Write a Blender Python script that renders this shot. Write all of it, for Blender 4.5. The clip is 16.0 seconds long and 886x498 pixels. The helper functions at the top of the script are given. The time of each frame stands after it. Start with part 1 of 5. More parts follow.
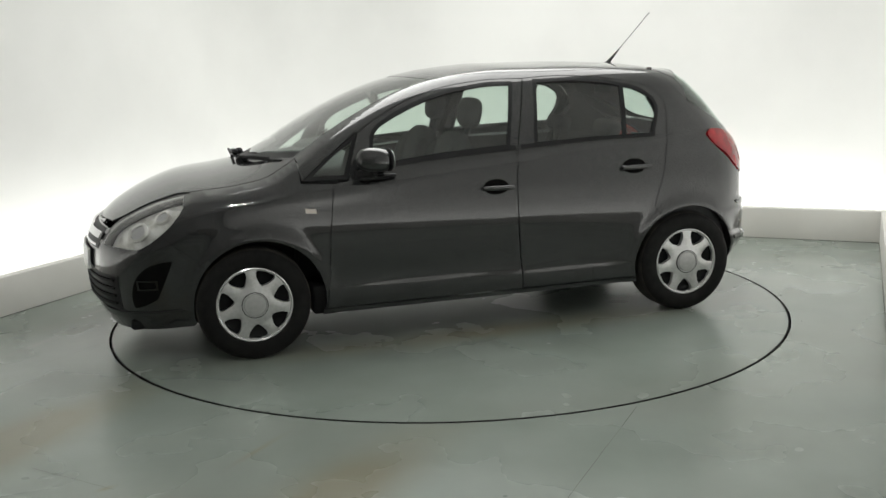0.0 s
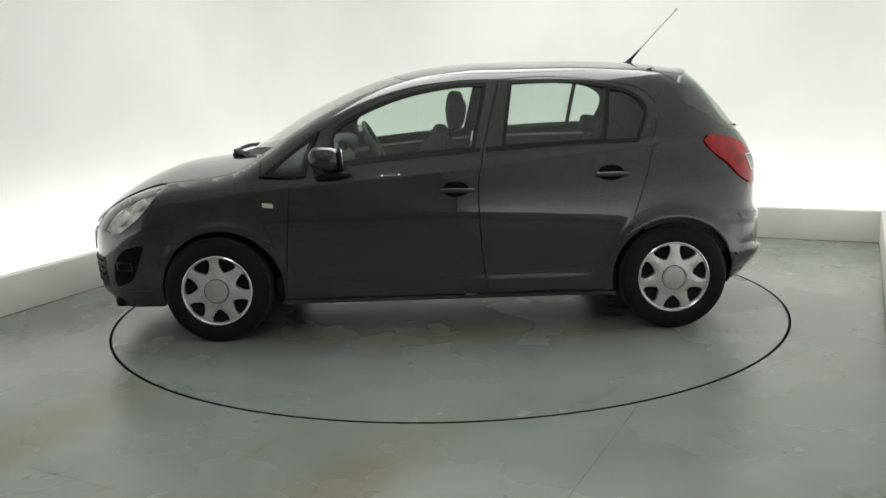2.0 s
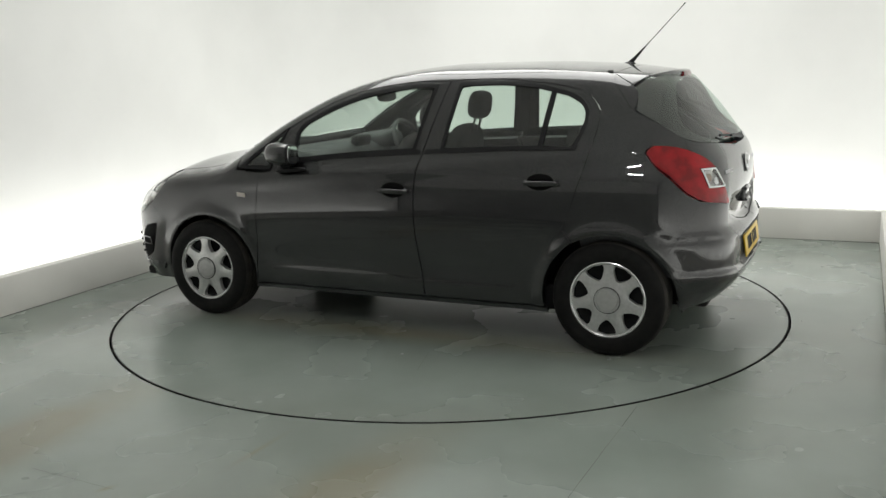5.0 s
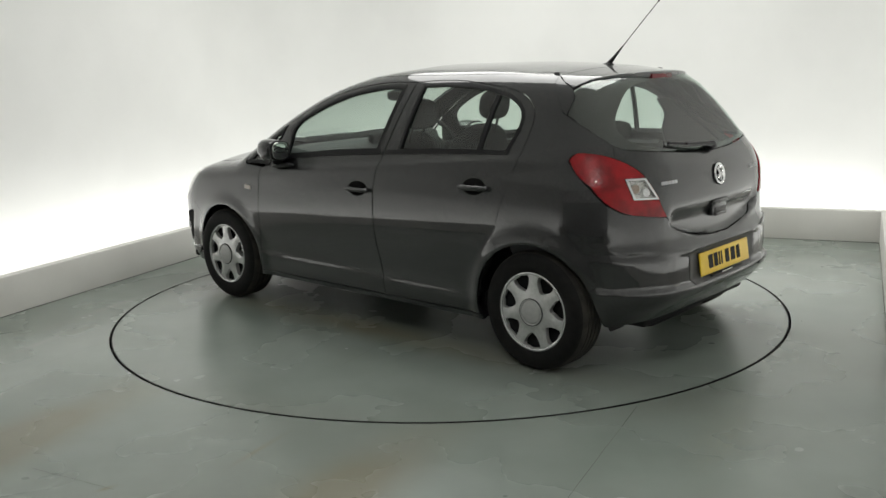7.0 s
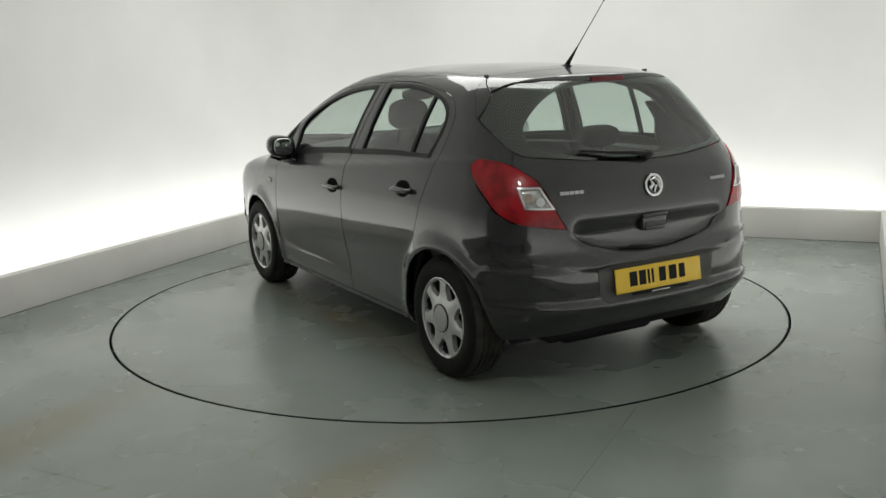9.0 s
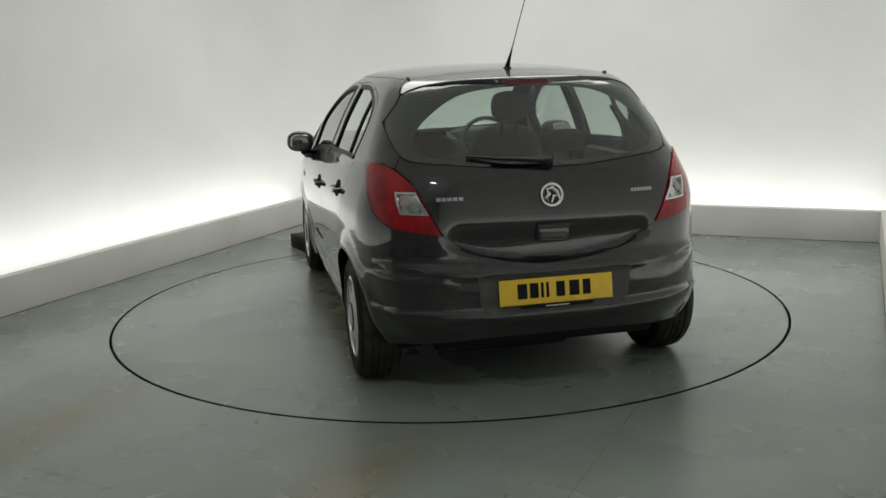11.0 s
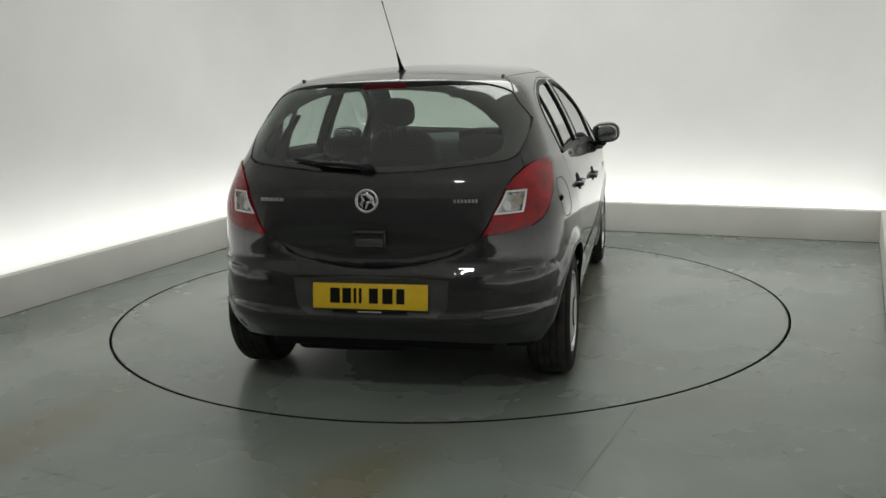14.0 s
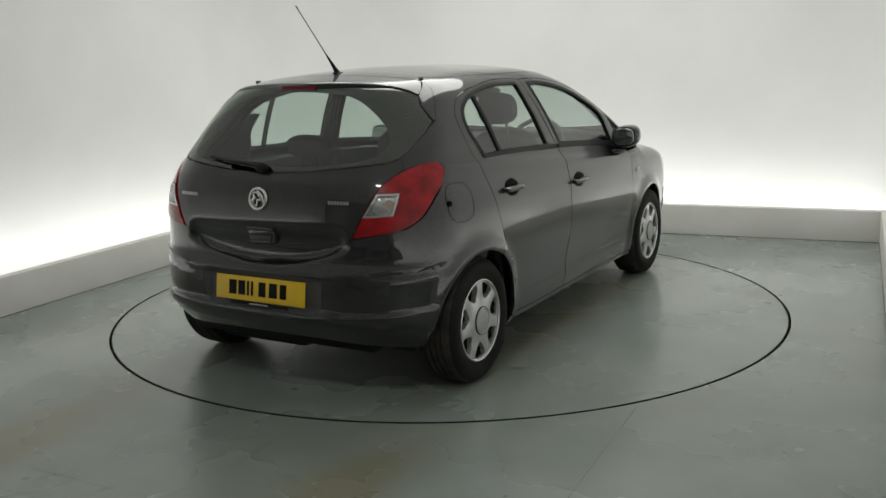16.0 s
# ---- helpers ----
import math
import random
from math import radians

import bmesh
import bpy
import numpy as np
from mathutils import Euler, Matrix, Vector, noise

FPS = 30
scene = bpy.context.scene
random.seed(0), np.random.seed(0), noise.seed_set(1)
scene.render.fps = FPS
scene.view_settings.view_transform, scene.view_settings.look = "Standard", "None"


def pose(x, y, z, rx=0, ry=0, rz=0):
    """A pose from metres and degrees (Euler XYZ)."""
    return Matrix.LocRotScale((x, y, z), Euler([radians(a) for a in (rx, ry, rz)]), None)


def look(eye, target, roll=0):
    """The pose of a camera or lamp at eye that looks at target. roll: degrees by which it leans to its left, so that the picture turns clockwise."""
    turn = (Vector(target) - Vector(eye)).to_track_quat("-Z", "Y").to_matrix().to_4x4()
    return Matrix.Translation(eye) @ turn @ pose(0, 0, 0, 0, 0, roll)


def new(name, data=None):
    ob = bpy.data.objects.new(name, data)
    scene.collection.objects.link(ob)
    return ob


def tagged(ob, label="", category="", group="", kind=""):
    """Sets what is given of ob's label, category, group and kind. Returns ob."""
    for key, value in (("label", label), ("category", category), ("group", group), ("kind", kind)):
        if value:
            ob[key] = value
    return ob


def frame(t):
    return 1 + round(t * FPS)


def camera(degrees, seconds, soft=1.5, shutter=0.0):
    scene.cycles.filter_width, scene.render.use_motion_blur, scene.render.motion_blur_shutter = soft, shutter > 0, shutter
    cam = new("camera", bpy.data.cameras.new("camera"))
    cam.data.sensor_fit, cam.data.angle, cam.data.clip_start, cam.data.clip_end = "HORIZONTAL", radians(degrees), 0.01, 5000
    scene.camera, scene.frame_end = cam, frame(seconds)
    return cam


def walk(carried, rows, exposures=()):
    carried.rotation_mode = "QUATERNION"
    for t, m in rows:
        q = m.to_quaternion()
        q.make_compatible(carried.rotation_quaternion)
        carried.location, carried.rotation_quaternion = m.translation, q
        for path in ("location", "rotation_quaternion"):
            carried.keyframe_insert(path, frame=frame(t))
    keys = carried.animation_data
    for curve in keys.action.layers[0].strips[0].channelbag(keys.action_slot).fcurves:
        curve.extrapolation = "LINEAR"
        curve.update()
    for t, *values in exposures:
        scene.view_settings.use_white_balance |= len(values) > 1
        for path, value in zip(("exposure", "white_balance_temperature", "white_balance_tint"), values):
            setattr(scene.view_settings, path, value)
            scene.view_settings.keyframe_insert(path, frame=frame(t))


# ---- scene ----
cam = camera(51.115, 16.0)
EYE = Vector((0.0, -5.7131, 1.4809))
YAW, PITCH = radians(-0.263), radians(-11.307)
AIM = EYE + Vector((math.sin(YAW) * math.cos(PITCH), math.cos(YAW) * math.cos(PITCH), math.sin(PITCH)))
walk(cam, [(0.0, look(EYE, AIM, -1.798)), (16.0, look(EYE, AIM, -1.798))],
     exposures=[(0.0, 0.05), (4.2, 0.04), (7.0, -0.10), (9.0, -0.26), (12.0, -0.58), (13.0, -0.56), (16.0, -0.43)])

# ---- light ----
ROOM = pose(0, 0, 0, 0, 0, -24.0)          # the studio's own axes
LEFT, RIGHT, BACK, FRONT = -2.54, 2.52, 2.654, -6.6
CURB, GAP, HIGH = 0.25, 0.62, 3.3


def strip_lamp(name, a, b, width, power, aim, colour=(1.0, 1.0, 0.97)):
    """A long cove or ceiling lamp from a to b in the studio's axes, shining towards aim."""
    a, b = Vector(a), Vector(b)
    data = bpy.data.lights.new(name, "AREA")
    data.shape, data.size, data.size_y, data.energy, data.color = "RECTANGLE", (b - a).length, width, power, colour
    ob = new(name, data)
    z = -Vector(aim).normalized()
    x = (b - a).normalized()
    y = z.cross(x)
    m = Matrix((x, y, z)).transposed().to_4x4()
    m.translation = (a + b) / 2
    ob.matrix_world = ROOM @ m
    return ob


strip_lamp("cove_lamp_left", (LEFT - 0.34, -6.3, 0.06), (LEFT - 0.34, BACK, 0.06), 0.1, 42, (-0.2, 0, 1))
strip_lamp("cove_lamp_back", (LEFT, BACK + 0.34, 0.06), (RIGHT, BACK + 0.34, 0.06), 0.1, 24, (0, 0.2, 1))
strip_lamp("cove_lamp_right", (RIGHT + 0.34, -6.3, 0.06), (RIGHT + 0.34, BACK, 0.06), 0.1, 42, (0.2, 0, 1))
strip_lamp("ceiling_lamp", (0.95, -3.9, HIGH - 0.10), (1.27, -3.9, HIGH - 0.10), 0.03, 22, (0, 0.15, -1))

strip_lamp("ceiling_softbox", (-1.6, 0.8, HIGH - 0.06), (1.6, 0.8, HIGH - 0.06), 2.6, 108, (0, 0, -1))

world = bpy.data.worlds.new("world")
scene.world = world
world.use_nodes = True
world.node_tree.nodes["Background"].inputs[0].default_value = (0.01, 0.01, 0.01, 1)

# ---- materials ----
def material(name, colour, rough=0.5, metal=0.0, **more):
    m = bpy.data.materials.new(name)
    m.use_nodes = True
    b = m.node_tree.nodes["Principled BSDF"]
    b.inputs["Base Color"].default_value = (*colour, 1)
    b.inputs["Roughness"].default_value = rough
    b.inputs["Metallic"].default_value = metal
    for key, value in more.items():
        b.inputs[key.replace("_", " ")].default_value = value
    return m


def shader(m):
    return m.node_tree.nodes["Principled BSDF"]


def wire(m, a, out, b, inp):
    m.node_tree.links.new(a.outputs[out], b.inputs[inp])


def node(m, kind, **values):
    n = m.node_tree.nodes.new(kind)
    for key, value in values.items():
        n.inputs[key].default_value = value
    return n


def mottled(m, a, b, scale, detail=5, rough=None, bump=0.0, bump_scale=60, spread=(0.35, 0.65)):
    """Base colour wandering from a to b, roughness likewise, with fine relief."""
    pos = m.node_tree.nodes.new("ShaderNodeTexCoord")
    n = node(m, "ShaderNodeTexNoise", Scale=scale, Detail=detail)
    wire(m, pos, "Object", n, "Vector")
    r = m.node_tree.nodes.new("ShaderNodeValToRGB")
    r.color_ramp.elements[0].position, r.color_ramp.elements[1].position = spread
    r.color_ramp.elements[0].color, r.color_ramp.elements[1].color = (*a, 1), (*b, 1)
    wire(m, n, "Fac", r, "Fac")
    wire(m, r, "Color", shader(m), "Base Color")
    if rough:
        q = node(m, "ShaderNodeMapRange", **{"To Min": rough[0], "To Max": rough[1], "From Min": 0.3, "From Max": 0.7})
        wire(m, n, "Fac", q, "Value")
        wire(m, q, "Result", shader(m), "Roughness")
    if bump:
        f = node(m, "ShaderNodeTexNoise", Scale=bump_scale, Detail=4)
        wire(m, pos, "Object", f, "Vector")
        h = node(m, "ShaderNodeBump", Strength=bump, Distance=0.004)
        wire(m, f, "Fac", h, "Height")
        wire(m, h, "Normal", shader(m), "Normal")
    return m


WALL = mottled(material("white_wall_paint", (0.8, 0.8, 0.78), 0.9), (0.78, 0.78, 0.765), (0.82, 0.82, 0.805), 1.3)
CURB_PAINT = mottled(material("curb_paint", (0.6, 0.6, 0.56), 0.6), (0.62, 0.61, 0.575), (0.69, 0.68, 0.645), 2.0, bump=0.05)


def floor_paint(name, streaks):
    """Grey-green floor paint: soft clouds, fine specks, streaks given as (x, y, angle, length, width, force),
    tyre-brown unless a tone follows.
    """
    m = material(name, (0.2, 0.23, 0.21), 0.3)
    t = m.node_tree
    pos = t.nodes.new("ShaderNodeTexCoord")
    big = node(m, "ShaderNodeTexNoise", Scale=0.8, Detail=1.5)
    fine_ = node(m, "ShaderNodeTexNoise", Scale=4.0, Detail=8)
    for n in (big, fine_):
        wire(m, pos, "Object", n, "Vector")
    ramp = t.nodes.new("ShaderNodeValToRGB")
    ramp.color_ramp.elements[0].position, ramp.color_ramp.elements[1].position = 0.25, 0.75
    ramp.color_ramp.elements[0].color, ramp.color_ramp.elements[1].color = (0.200, 0.236, 0.209, 1), (0.252, 0.290, 0.261, 1)
    wire(m, big, "Fac", ramp, "Fac")
    speck = t.nodes.new("ShaderNodeValToRGB")
    speck.color_ramp.elements[0].position, speck.color_ramp.elements[1].position = 0.3, 0.75
    speck.color_ramp.elements[0].color, speck.color_ramp.elements[1].color = (0.93, 0.93, 0.925, 1), (1.06, 1.06, 1.055, 1)
    wire(m, fine_, "Fac", speck, "Fac")
    mul = t.nodes.new("ShaderNodeMix")
    mul.data_type, mul.blend_type = "RGBA", "MULTIPLY"
    mul.inputs["Factor"].default_value = 1.0
    t.links.new(ramp.outputs["Color"], mul.inputs[6])
    t.links.new(speck.outputs["Color"], mul.inputs[7])
    colour = mul.outputs[2]
    for x, y, angle, long_, wide, force, *tone in streaks:
        place = t.nodes.new("ShaderNodeMapping")
        place.vector_type = "TEXTURE"
        place.inputs["Location"].default_value = (x, y, 0)
        place.inputs["Rotation"].default_value = (0, 0, radians(angle))
        place.inputs["Scale"].default_value = (long_, wide, 1)
        wire(m, pos, "Object", place, "Vector")
        ball = t.nodes.new("ShaderNodeTexGradient")
        ball.gradient_type = "QUADRATIC_SPHERE"
        wire(m, place, "Vector", ball, "Vector")
        worn = node(m, "ShaderNodeTexNoise", Scale=2.2, Detail=4)
        wire(m, pos, "Object", worn, "Vector")
        amount = t.nodes.new("ShaderNodeMath")
        amount.operation = "MULTIPLY"
        wire(m, ball, "Fac", amount, 0)
        wire(m, worn, "Fac", amount, 1)
        scaled = t.nodes.new("ShaderNodeMath")
        scaled.operation, scaled.use_clamp = "MULTIPLY", True
        scaled.inputs[1].default_value = force
        wire(m, amount, "Value", scaled, 0)
        mix = t.nodes.new("ShaderNodeMix")
        mix.data_type = "RGBA"
        t.links.new(scaled.outputs[0], mix.inputs["Factor"])
        t.links.new(colour, mix.inputs[6])
        mix.inputs[7].default_value = (*tone, 1) if tone else (0.194, 0.188, 0.130, 1)
        colour = mix.outputs[2]
    for seed, scale, low, high, force, tone in ((3.1, 1.1, 0.30, 0.85, 0.40, (0.275, 0.295, 0.272)), (17.7, 1.3, 0.40, 0.90, 0.30, (0.150, 0.142, 0.108)), (41.3, 3.0, 0.40, 0.95, 0.16, (0.120, 0.130, 0.112))):
        move = t.nodes.new("ShaderNodeMapping")
        move.inputs["Location"].default_value = (seed, seed * 0.6, 0)
        move.inputs["Rotation"].default_value = (0, 0, radians(62))
        move.inputs["Scale"].default_value = (0.55, 1.0, 1.0)
        wire(m, pos, "Object", move, "Vector")
        cloud = node(m, "ShaderNodeTexNoise", Scale=scale, Detail=2.5, Roughness=0.45)
        wire(m, move, "Vector", cloud, "Vector")
        much = node(m, "ShaderNodeMapRange", **{"From Min": low, "From Max": high, "To Min": 0.0, "To Max": force})
        much.interpolation_type = "SMOOTHSTEP"
        wire(m, cloud, "Fac", much, "Value")
        mix = t.nodes.new("ShaderNodeMix")
        mix.data_type = "RGBA"
        t.links.new(much.outputs["Result"], mix.inputs["Factor"])
        t.links.new(colour, mix.inputs[6])
        mix.inputs[7].default_value = (*tone, 1)
        colour = mix.outputs[2]
    t.links.new(colour, shader(m).inputs["Base Color"])
    gloss = node(m, "ShaderNodeMapRange", **{"To Min": 0.19, "To Max": 0.34, "From Min": 0.30, "From Max": 0.70})
    patchy = node(m, "ShaderNodeTexNoise", Scale=1.3, Detail=4, Roughness=0.5)
    wire(m, pos, "Object", patchy, "Vector")
    wire(m, patchy, "Fac", gloss, "Value")
    wire(m, gloss, "Result", shader(m), "Roughness")
    shader(m).inputs["Specular IOR Level"].default_value = 0.52
    relief = node(m, "ShaderNodeTexNoise", Scale=9.0, Detail=2)
    wire(m, pos, "Object", relief, "Vector")
    waves = node(m, "ShaderNodeBump", Strength=0.05, Distance=0.004)
    wire(m, relief, "Fac", waves, "Height")
    wire(m, waves, "Normal", shader(m), "Normal")
    return m


# last three, pale: the cove's reflection painted in beside the curbs
FLOOR_PAINT = floor_paint("grey_floor_paint", [(-1.95, -2.35, 64, 1.8, 0.36, 5.0), (-0.55, -2.85, 58, 1.5, 0.34, 3.8), (-0.78, -2.27, 63, 0.30, 0.03, 2.4), (-1.80, -2.30, -15, 0.16, 0.04, 2.0), (-1.27, -2.57, 40, 0.06, 0.03, 2.5), (2.35, 0.85, -24, 0.9, 0.05, 1.6, 0.30, 0.31, 0.29), (-2.2, 0.1, 66, 0.8, 0.06, 1.6, 0.30, 0.31, 0.29), (-2.35, -0.75, 70, 0.5, 0.05, 1.5, 0.30, 0.31, 0.29)])
TABLE_PAINT = floor_paint("turntable_paint", [(0.0, 0.72, 1, 2.4, 0.28, 2.8), (0.0, -0.82, -1, 2.4, 0.28, 2.8), (-1.75, -0.35, 20, 0.10, 0.03, 2.4)] + [(-1.9 + 0.62 * k, (-1) ** k * (0.25 + 0.33 * (k % 3)), 35 * k, 0.26, 0.09, 0.7, 0.27, 0.28, 0.26) for k in range(7)])
# for the unseen grey front, added to be mirrored in the body paint
UNSEEN_SHUTTER = mottled(material("unseen_grey_shutter", (0.33, 0.33, 0.33), 0.7), (0.30, 0.30, 0.295), (0.37, 0.37, 0.365), 2.0)
PAINT = material("dark_grey_metallic_paint", (0.0185, 0.0178, 0.0185), 0.40, 0.35, Coat_Weight=1.0, Coat_Roughness=0.015, Coat_IOR=1.68, Specular_IOR_Level=0.1)
PAINT = mottled(PAINT, (0.0150, 0.0151, 0.0163), (0.0205, 0.0206, 0.0222), 420, 3)
RUBBER = mottled(material("tyre_rubber", (0.007, 0.007, 0.007), 0.7), (0.0055, 0.0055, 0.0055), (0.010, 0.0095, 0.009), 25, bump=0.2)
shader(RUBBER).inputs["Specular IOR Level"].default_value = 0.2
BLACK = material("black_plastic", (0.006, 0.006, 0.0065), 0.6, Specular_IOR_Level=0.2)
SILVER = mottled(material("silver_plastic", (0.5, 0.5, 0.5), 0.30, 0.5), (0.50, 0.50, 0.495), (0.58, 0.58, 0.575), 60)
SILVER_BRIGHT = mottled(material("bright_silver_plastic", (0.6, 0.6, 0.6), 0.22, 0.6), (0.60, 0.60, 0.60), (0.68, 0.68, 0.68), 80)
SILVER_DULL = mottled(material("dull_silver_plastic", (0.4, 0.4, 0.4), 0.4, 0.4), (0.41, 0.41, 0.405), (0.46, 0.46, 0.455), 50)


SEAL = material("black_trim", (0.008, 0.008, 0.009), 0.45, Specular_IOR_Level=0.25)
RECESS = material("dark_recess", (0.003, 0.003, 0.003), 0.8, Specular_IOR_Level=0.1)
PAINT_DULL = material("shaded_plate_paint", (0.062, 0.061, 0.060), 0.5, 0.1)
BLACK_GLOSS = material("black_gloss", (0.006, 0.006, 0.006), 0.12)
CHROME = material("chrome", (0.75, 0.75, 0.76), 0.12, 1.0)
CHROME_DULL = material("dull_chrome", (0.5, 0.5, 0.52), 0.28, 1.0)
MIRROR = material("mirror", (0.6, 0.62, 0.62), 0.03, 1.0)
YELLOW = mottled(material("plate_yellow", (0.78, 0.52, 0.02), 0.35), (0.76, 0.50, 0.02), (0.80, 0.54, 0.03), 20)
PLATE_WHITE = material("plate_white", (0.75, 0.75, 0.73), 0.35)
RED = mottled(material("red_lens", (0.42, 0.006, 0.012), 0.25, 0.0, Coat_Weight=0.6, Coat_Roughness=0.03, Specular_IOR_Level=0.2), (0.20, 0.003, 0.006), (0.36, 0.005, 0.010), 16, 2, bump=0.25, bump_scale=90)
RED_DARK = material("dark_red_cup", (0.10, 0.004, 0.006), 0.3)
RED_DEEP = material("deep_red_lens", (0.12, 0.004, 0.008), 0.12)
LAMP_BODY = material("lamp_body", (0.55, 0.05, 0.05), 0.35)
# mottling paints broken reflections into the silver's colour
LAMP_SILVER = mottled(material("lamp_silver", (0.8, 0.8, 0.78), 0.2, 0.2), (0.62, 0.61, 0.58), (0.96, 0.96, 0.94), 17, 3, spread=(0.38, 0.60), bump=0.5, bump_scale=45)
REVERSE = mottled(material("reverse_lamp_chrome", (0.6, 0.6, 0.6), 0.22, 0.85), (0.30, 0.30, 0.29), (0.72, 0.71, 0.68), 38, 3, bump=0.6, bump_scale=120)
AMBER = material("amber_bulb", (0.40, 0.32, 0.26), 0.2)
TREAD = mottled(material("dusty_tread", (0.03, 0.027, 0.022), 0.85), (0.012, 0.011, 0.009), (0.034, 0.030, 0.024), 18, bump=0.3)
FOOT_GREY = mottled(material("foot_grey", (0.1, 0.1, 0.09), 0.9), (0.09, 0.09, 0.08), (0.20, 0.20, 0.18), 6)
CLEAR_SOLID = material("clear_lamp_plastic", (0.55, 0.50, 0.45), 0.12)
TRIM = mottled(material("cabin_plastic", (0.03, 0.03, 0.032), 0.6), (0.025, 0.025, 0.027), (0.04, 0.04, 0.042), 40, bump=0.1, bump_scale=400)
FABRIC = mottled(material("seat_cloth", (0.02, 0.02, 0.022), 0.9), (0.016, 0.016, 0.018), (0.030, 0.030, 0.032), 120, bump=0.2, bump_scale=300)
LINING = material("headlining_cloth", (0.35, 0.34, 0.32), 0.95)


def pane(name, tint, gloss=0.08, rough=0.02, rim=0.90):
    """Thin sheet glass: clear, tinted, and shiny at a slant."""
    m = bpy.data.materials.new(name)
    m.use_nodes = True
    t = m.node_tree
    t.nodes.remove(shader(m))
    clear_, shiny, mix = t.nodes.new("ShaderNodeBsdfTransparent"), t.nodes.new("ShaderNodeBsdfGlossy"), t.nodes.new("ShaderNodeMixShader")
    facing = t.nodes.new("ShaderNodeLayerWeight")
    facing.inputs["Blend"].default_value = 0.5
    steep = t.nodes.new("ShaderNodeMath")
    steep.operation = "POWER"
    steep.inputs[1].default_value = 4.0
    fres = t.nodes.new("ShaderNodeMath")
    fres.operation = "MULTIPLY_ADD"
    fres.inputs[1].default_value, fres.inputs[2].default_value = rim, gloss
    t.links.new(facing.outputs["Facing"], steep.inputs[0])
    t.links.new(steep.outputs[0], fres.inputs[0])
    clear_.inputs[0].default_value = (*tint, 1)
    shiny.inputs["Roughness"].default_value = rough
    shiny.inputs["Color"].default_value = (1, 1, 1, 1)
    t.links.new(fres.outputs[0], mix.inputs[0])
    t.links.new(clear_.outputs[0], mix.inputs[1])
    t.links.new(shiny.outputs[0], mix.inputs[2])
    t.links.new(mix.outputs[0], t.nodes["Material Output"].inputs[0])
    return m


GLASS = pane("car_glass", (0.76, 0.84, 0.79), 0.08)
GLASS_REAR = pane("rear_glass", (0.70, 0.79, 0.74), 0.12, rim=0.35)
CLEAR = pane("clear_plastic", (0.93, 0.93, 0.93), 0.06)
JOINT = material("joint_dirt", (0.085, 0.090, 0.075), 0.8)

# ---- helpers for meshes ----
def mesh_object(name, verts, faces, mat, parent=None, label="", normals=None, smooth=True):
    me = bpy.data.meshes.new(name)
    me.from_pydata([tuple(v) for v in verts], [], [tuple(f) for f in faces])
    me.materials.append(mat)
    if smooth:
        me.shade_smooth()
    if normals is not None:
        me.normals_split_custom_set_from_vertices([tuple(n) for n in normals])
    ob = new(name, me)
    ob.parent = parent
    return tagged(ob, label)


def part(name, bm, mat, parent=None, label="", smooth=True):
    me = bpy.data.meshes.new(name)
    bm.normal_update()
    bm.to_mesh(me)
    bm.free()
    me.materials.append(mat)
    if smooth:
        me.shade_smooth()
        me.set_sharp_from_angle(angle=radians(40))
    ob = new(name, me)
    ob.parent = parent
    return tagged(ob, label)


def box(bm, size, at=(0, 0, 0), bevel=0.0, turn=(0, 0, 0)):
    made = bmesh.ops.create_cube(bm, size=1.0, matrix=pose(*at, *turn) @ Matrix.Diagonal((*size, 1)))
    if bevel:
        edges = list({e for v in made["verts"] for e in v.link_edges})
        bmesh.ops.bevel(bm, geom=edges, offset=bevel, segments=3, profile=0.5, affect="EDGES")
    return bm


def lathe(bm, profile, steps, m=Matrix()):
    """A ring of (radius, along) pairs turned about the local y axis."""
    rows = []
    for i in range(steps):
        a = 2 * math.pi * i / steps
        rows.append([bm.verts.new(m @ Vector((r * math.cos(a), t, r * math.sin(a)))) for r, t in profile])
    for i in range(steps):
        a, b = rows[i], rows[(i + 1) % steps]
        for j in range(len(profile) - 1):
            bm.faces.new((a[j], b[j], b[j + 1], a[j + 1]))
    return bm


# ---- the studio ----
def outline(left, right, back, front, radius, steps=10):
    pts = []
    if radius <= 0:
        return [(left, front), (left, back), (right, back), (right, front)]
    pts.append((left, front))
    for cx, cy, a0 in ((left + radius, back - radius, 180), (right - radius, back - radius, 90)):
        for i in range(steps + 1):
            a = radians(a0 - 90 * i / steps)
            pts.append((cx + radius * math.cos(a), cy + radius * math.sin(a)))
    pts.append((right, front))
    return pts


def sweep(profile, radius):
    """Open band round three sides of the studio: profile of (offset outwards, height)."""
    verts, faces = [], []
    for off, z in profile:
        for x, y in outline(LEFT - off, RIGHT + off, BACK + off, FRONT, radius + off if radius else 0):
            verts.append(ROOM @ Vector((x, y, z)))
    n = len(verts) // len(profile)
    for r in range(len(profile) - 1):
        for i in range(n - 1):
            faces.append((r * n + i, r * n + i + 1, (r + 1) * n + i + 1, (r + 1) * n + i))
    return verts, faces


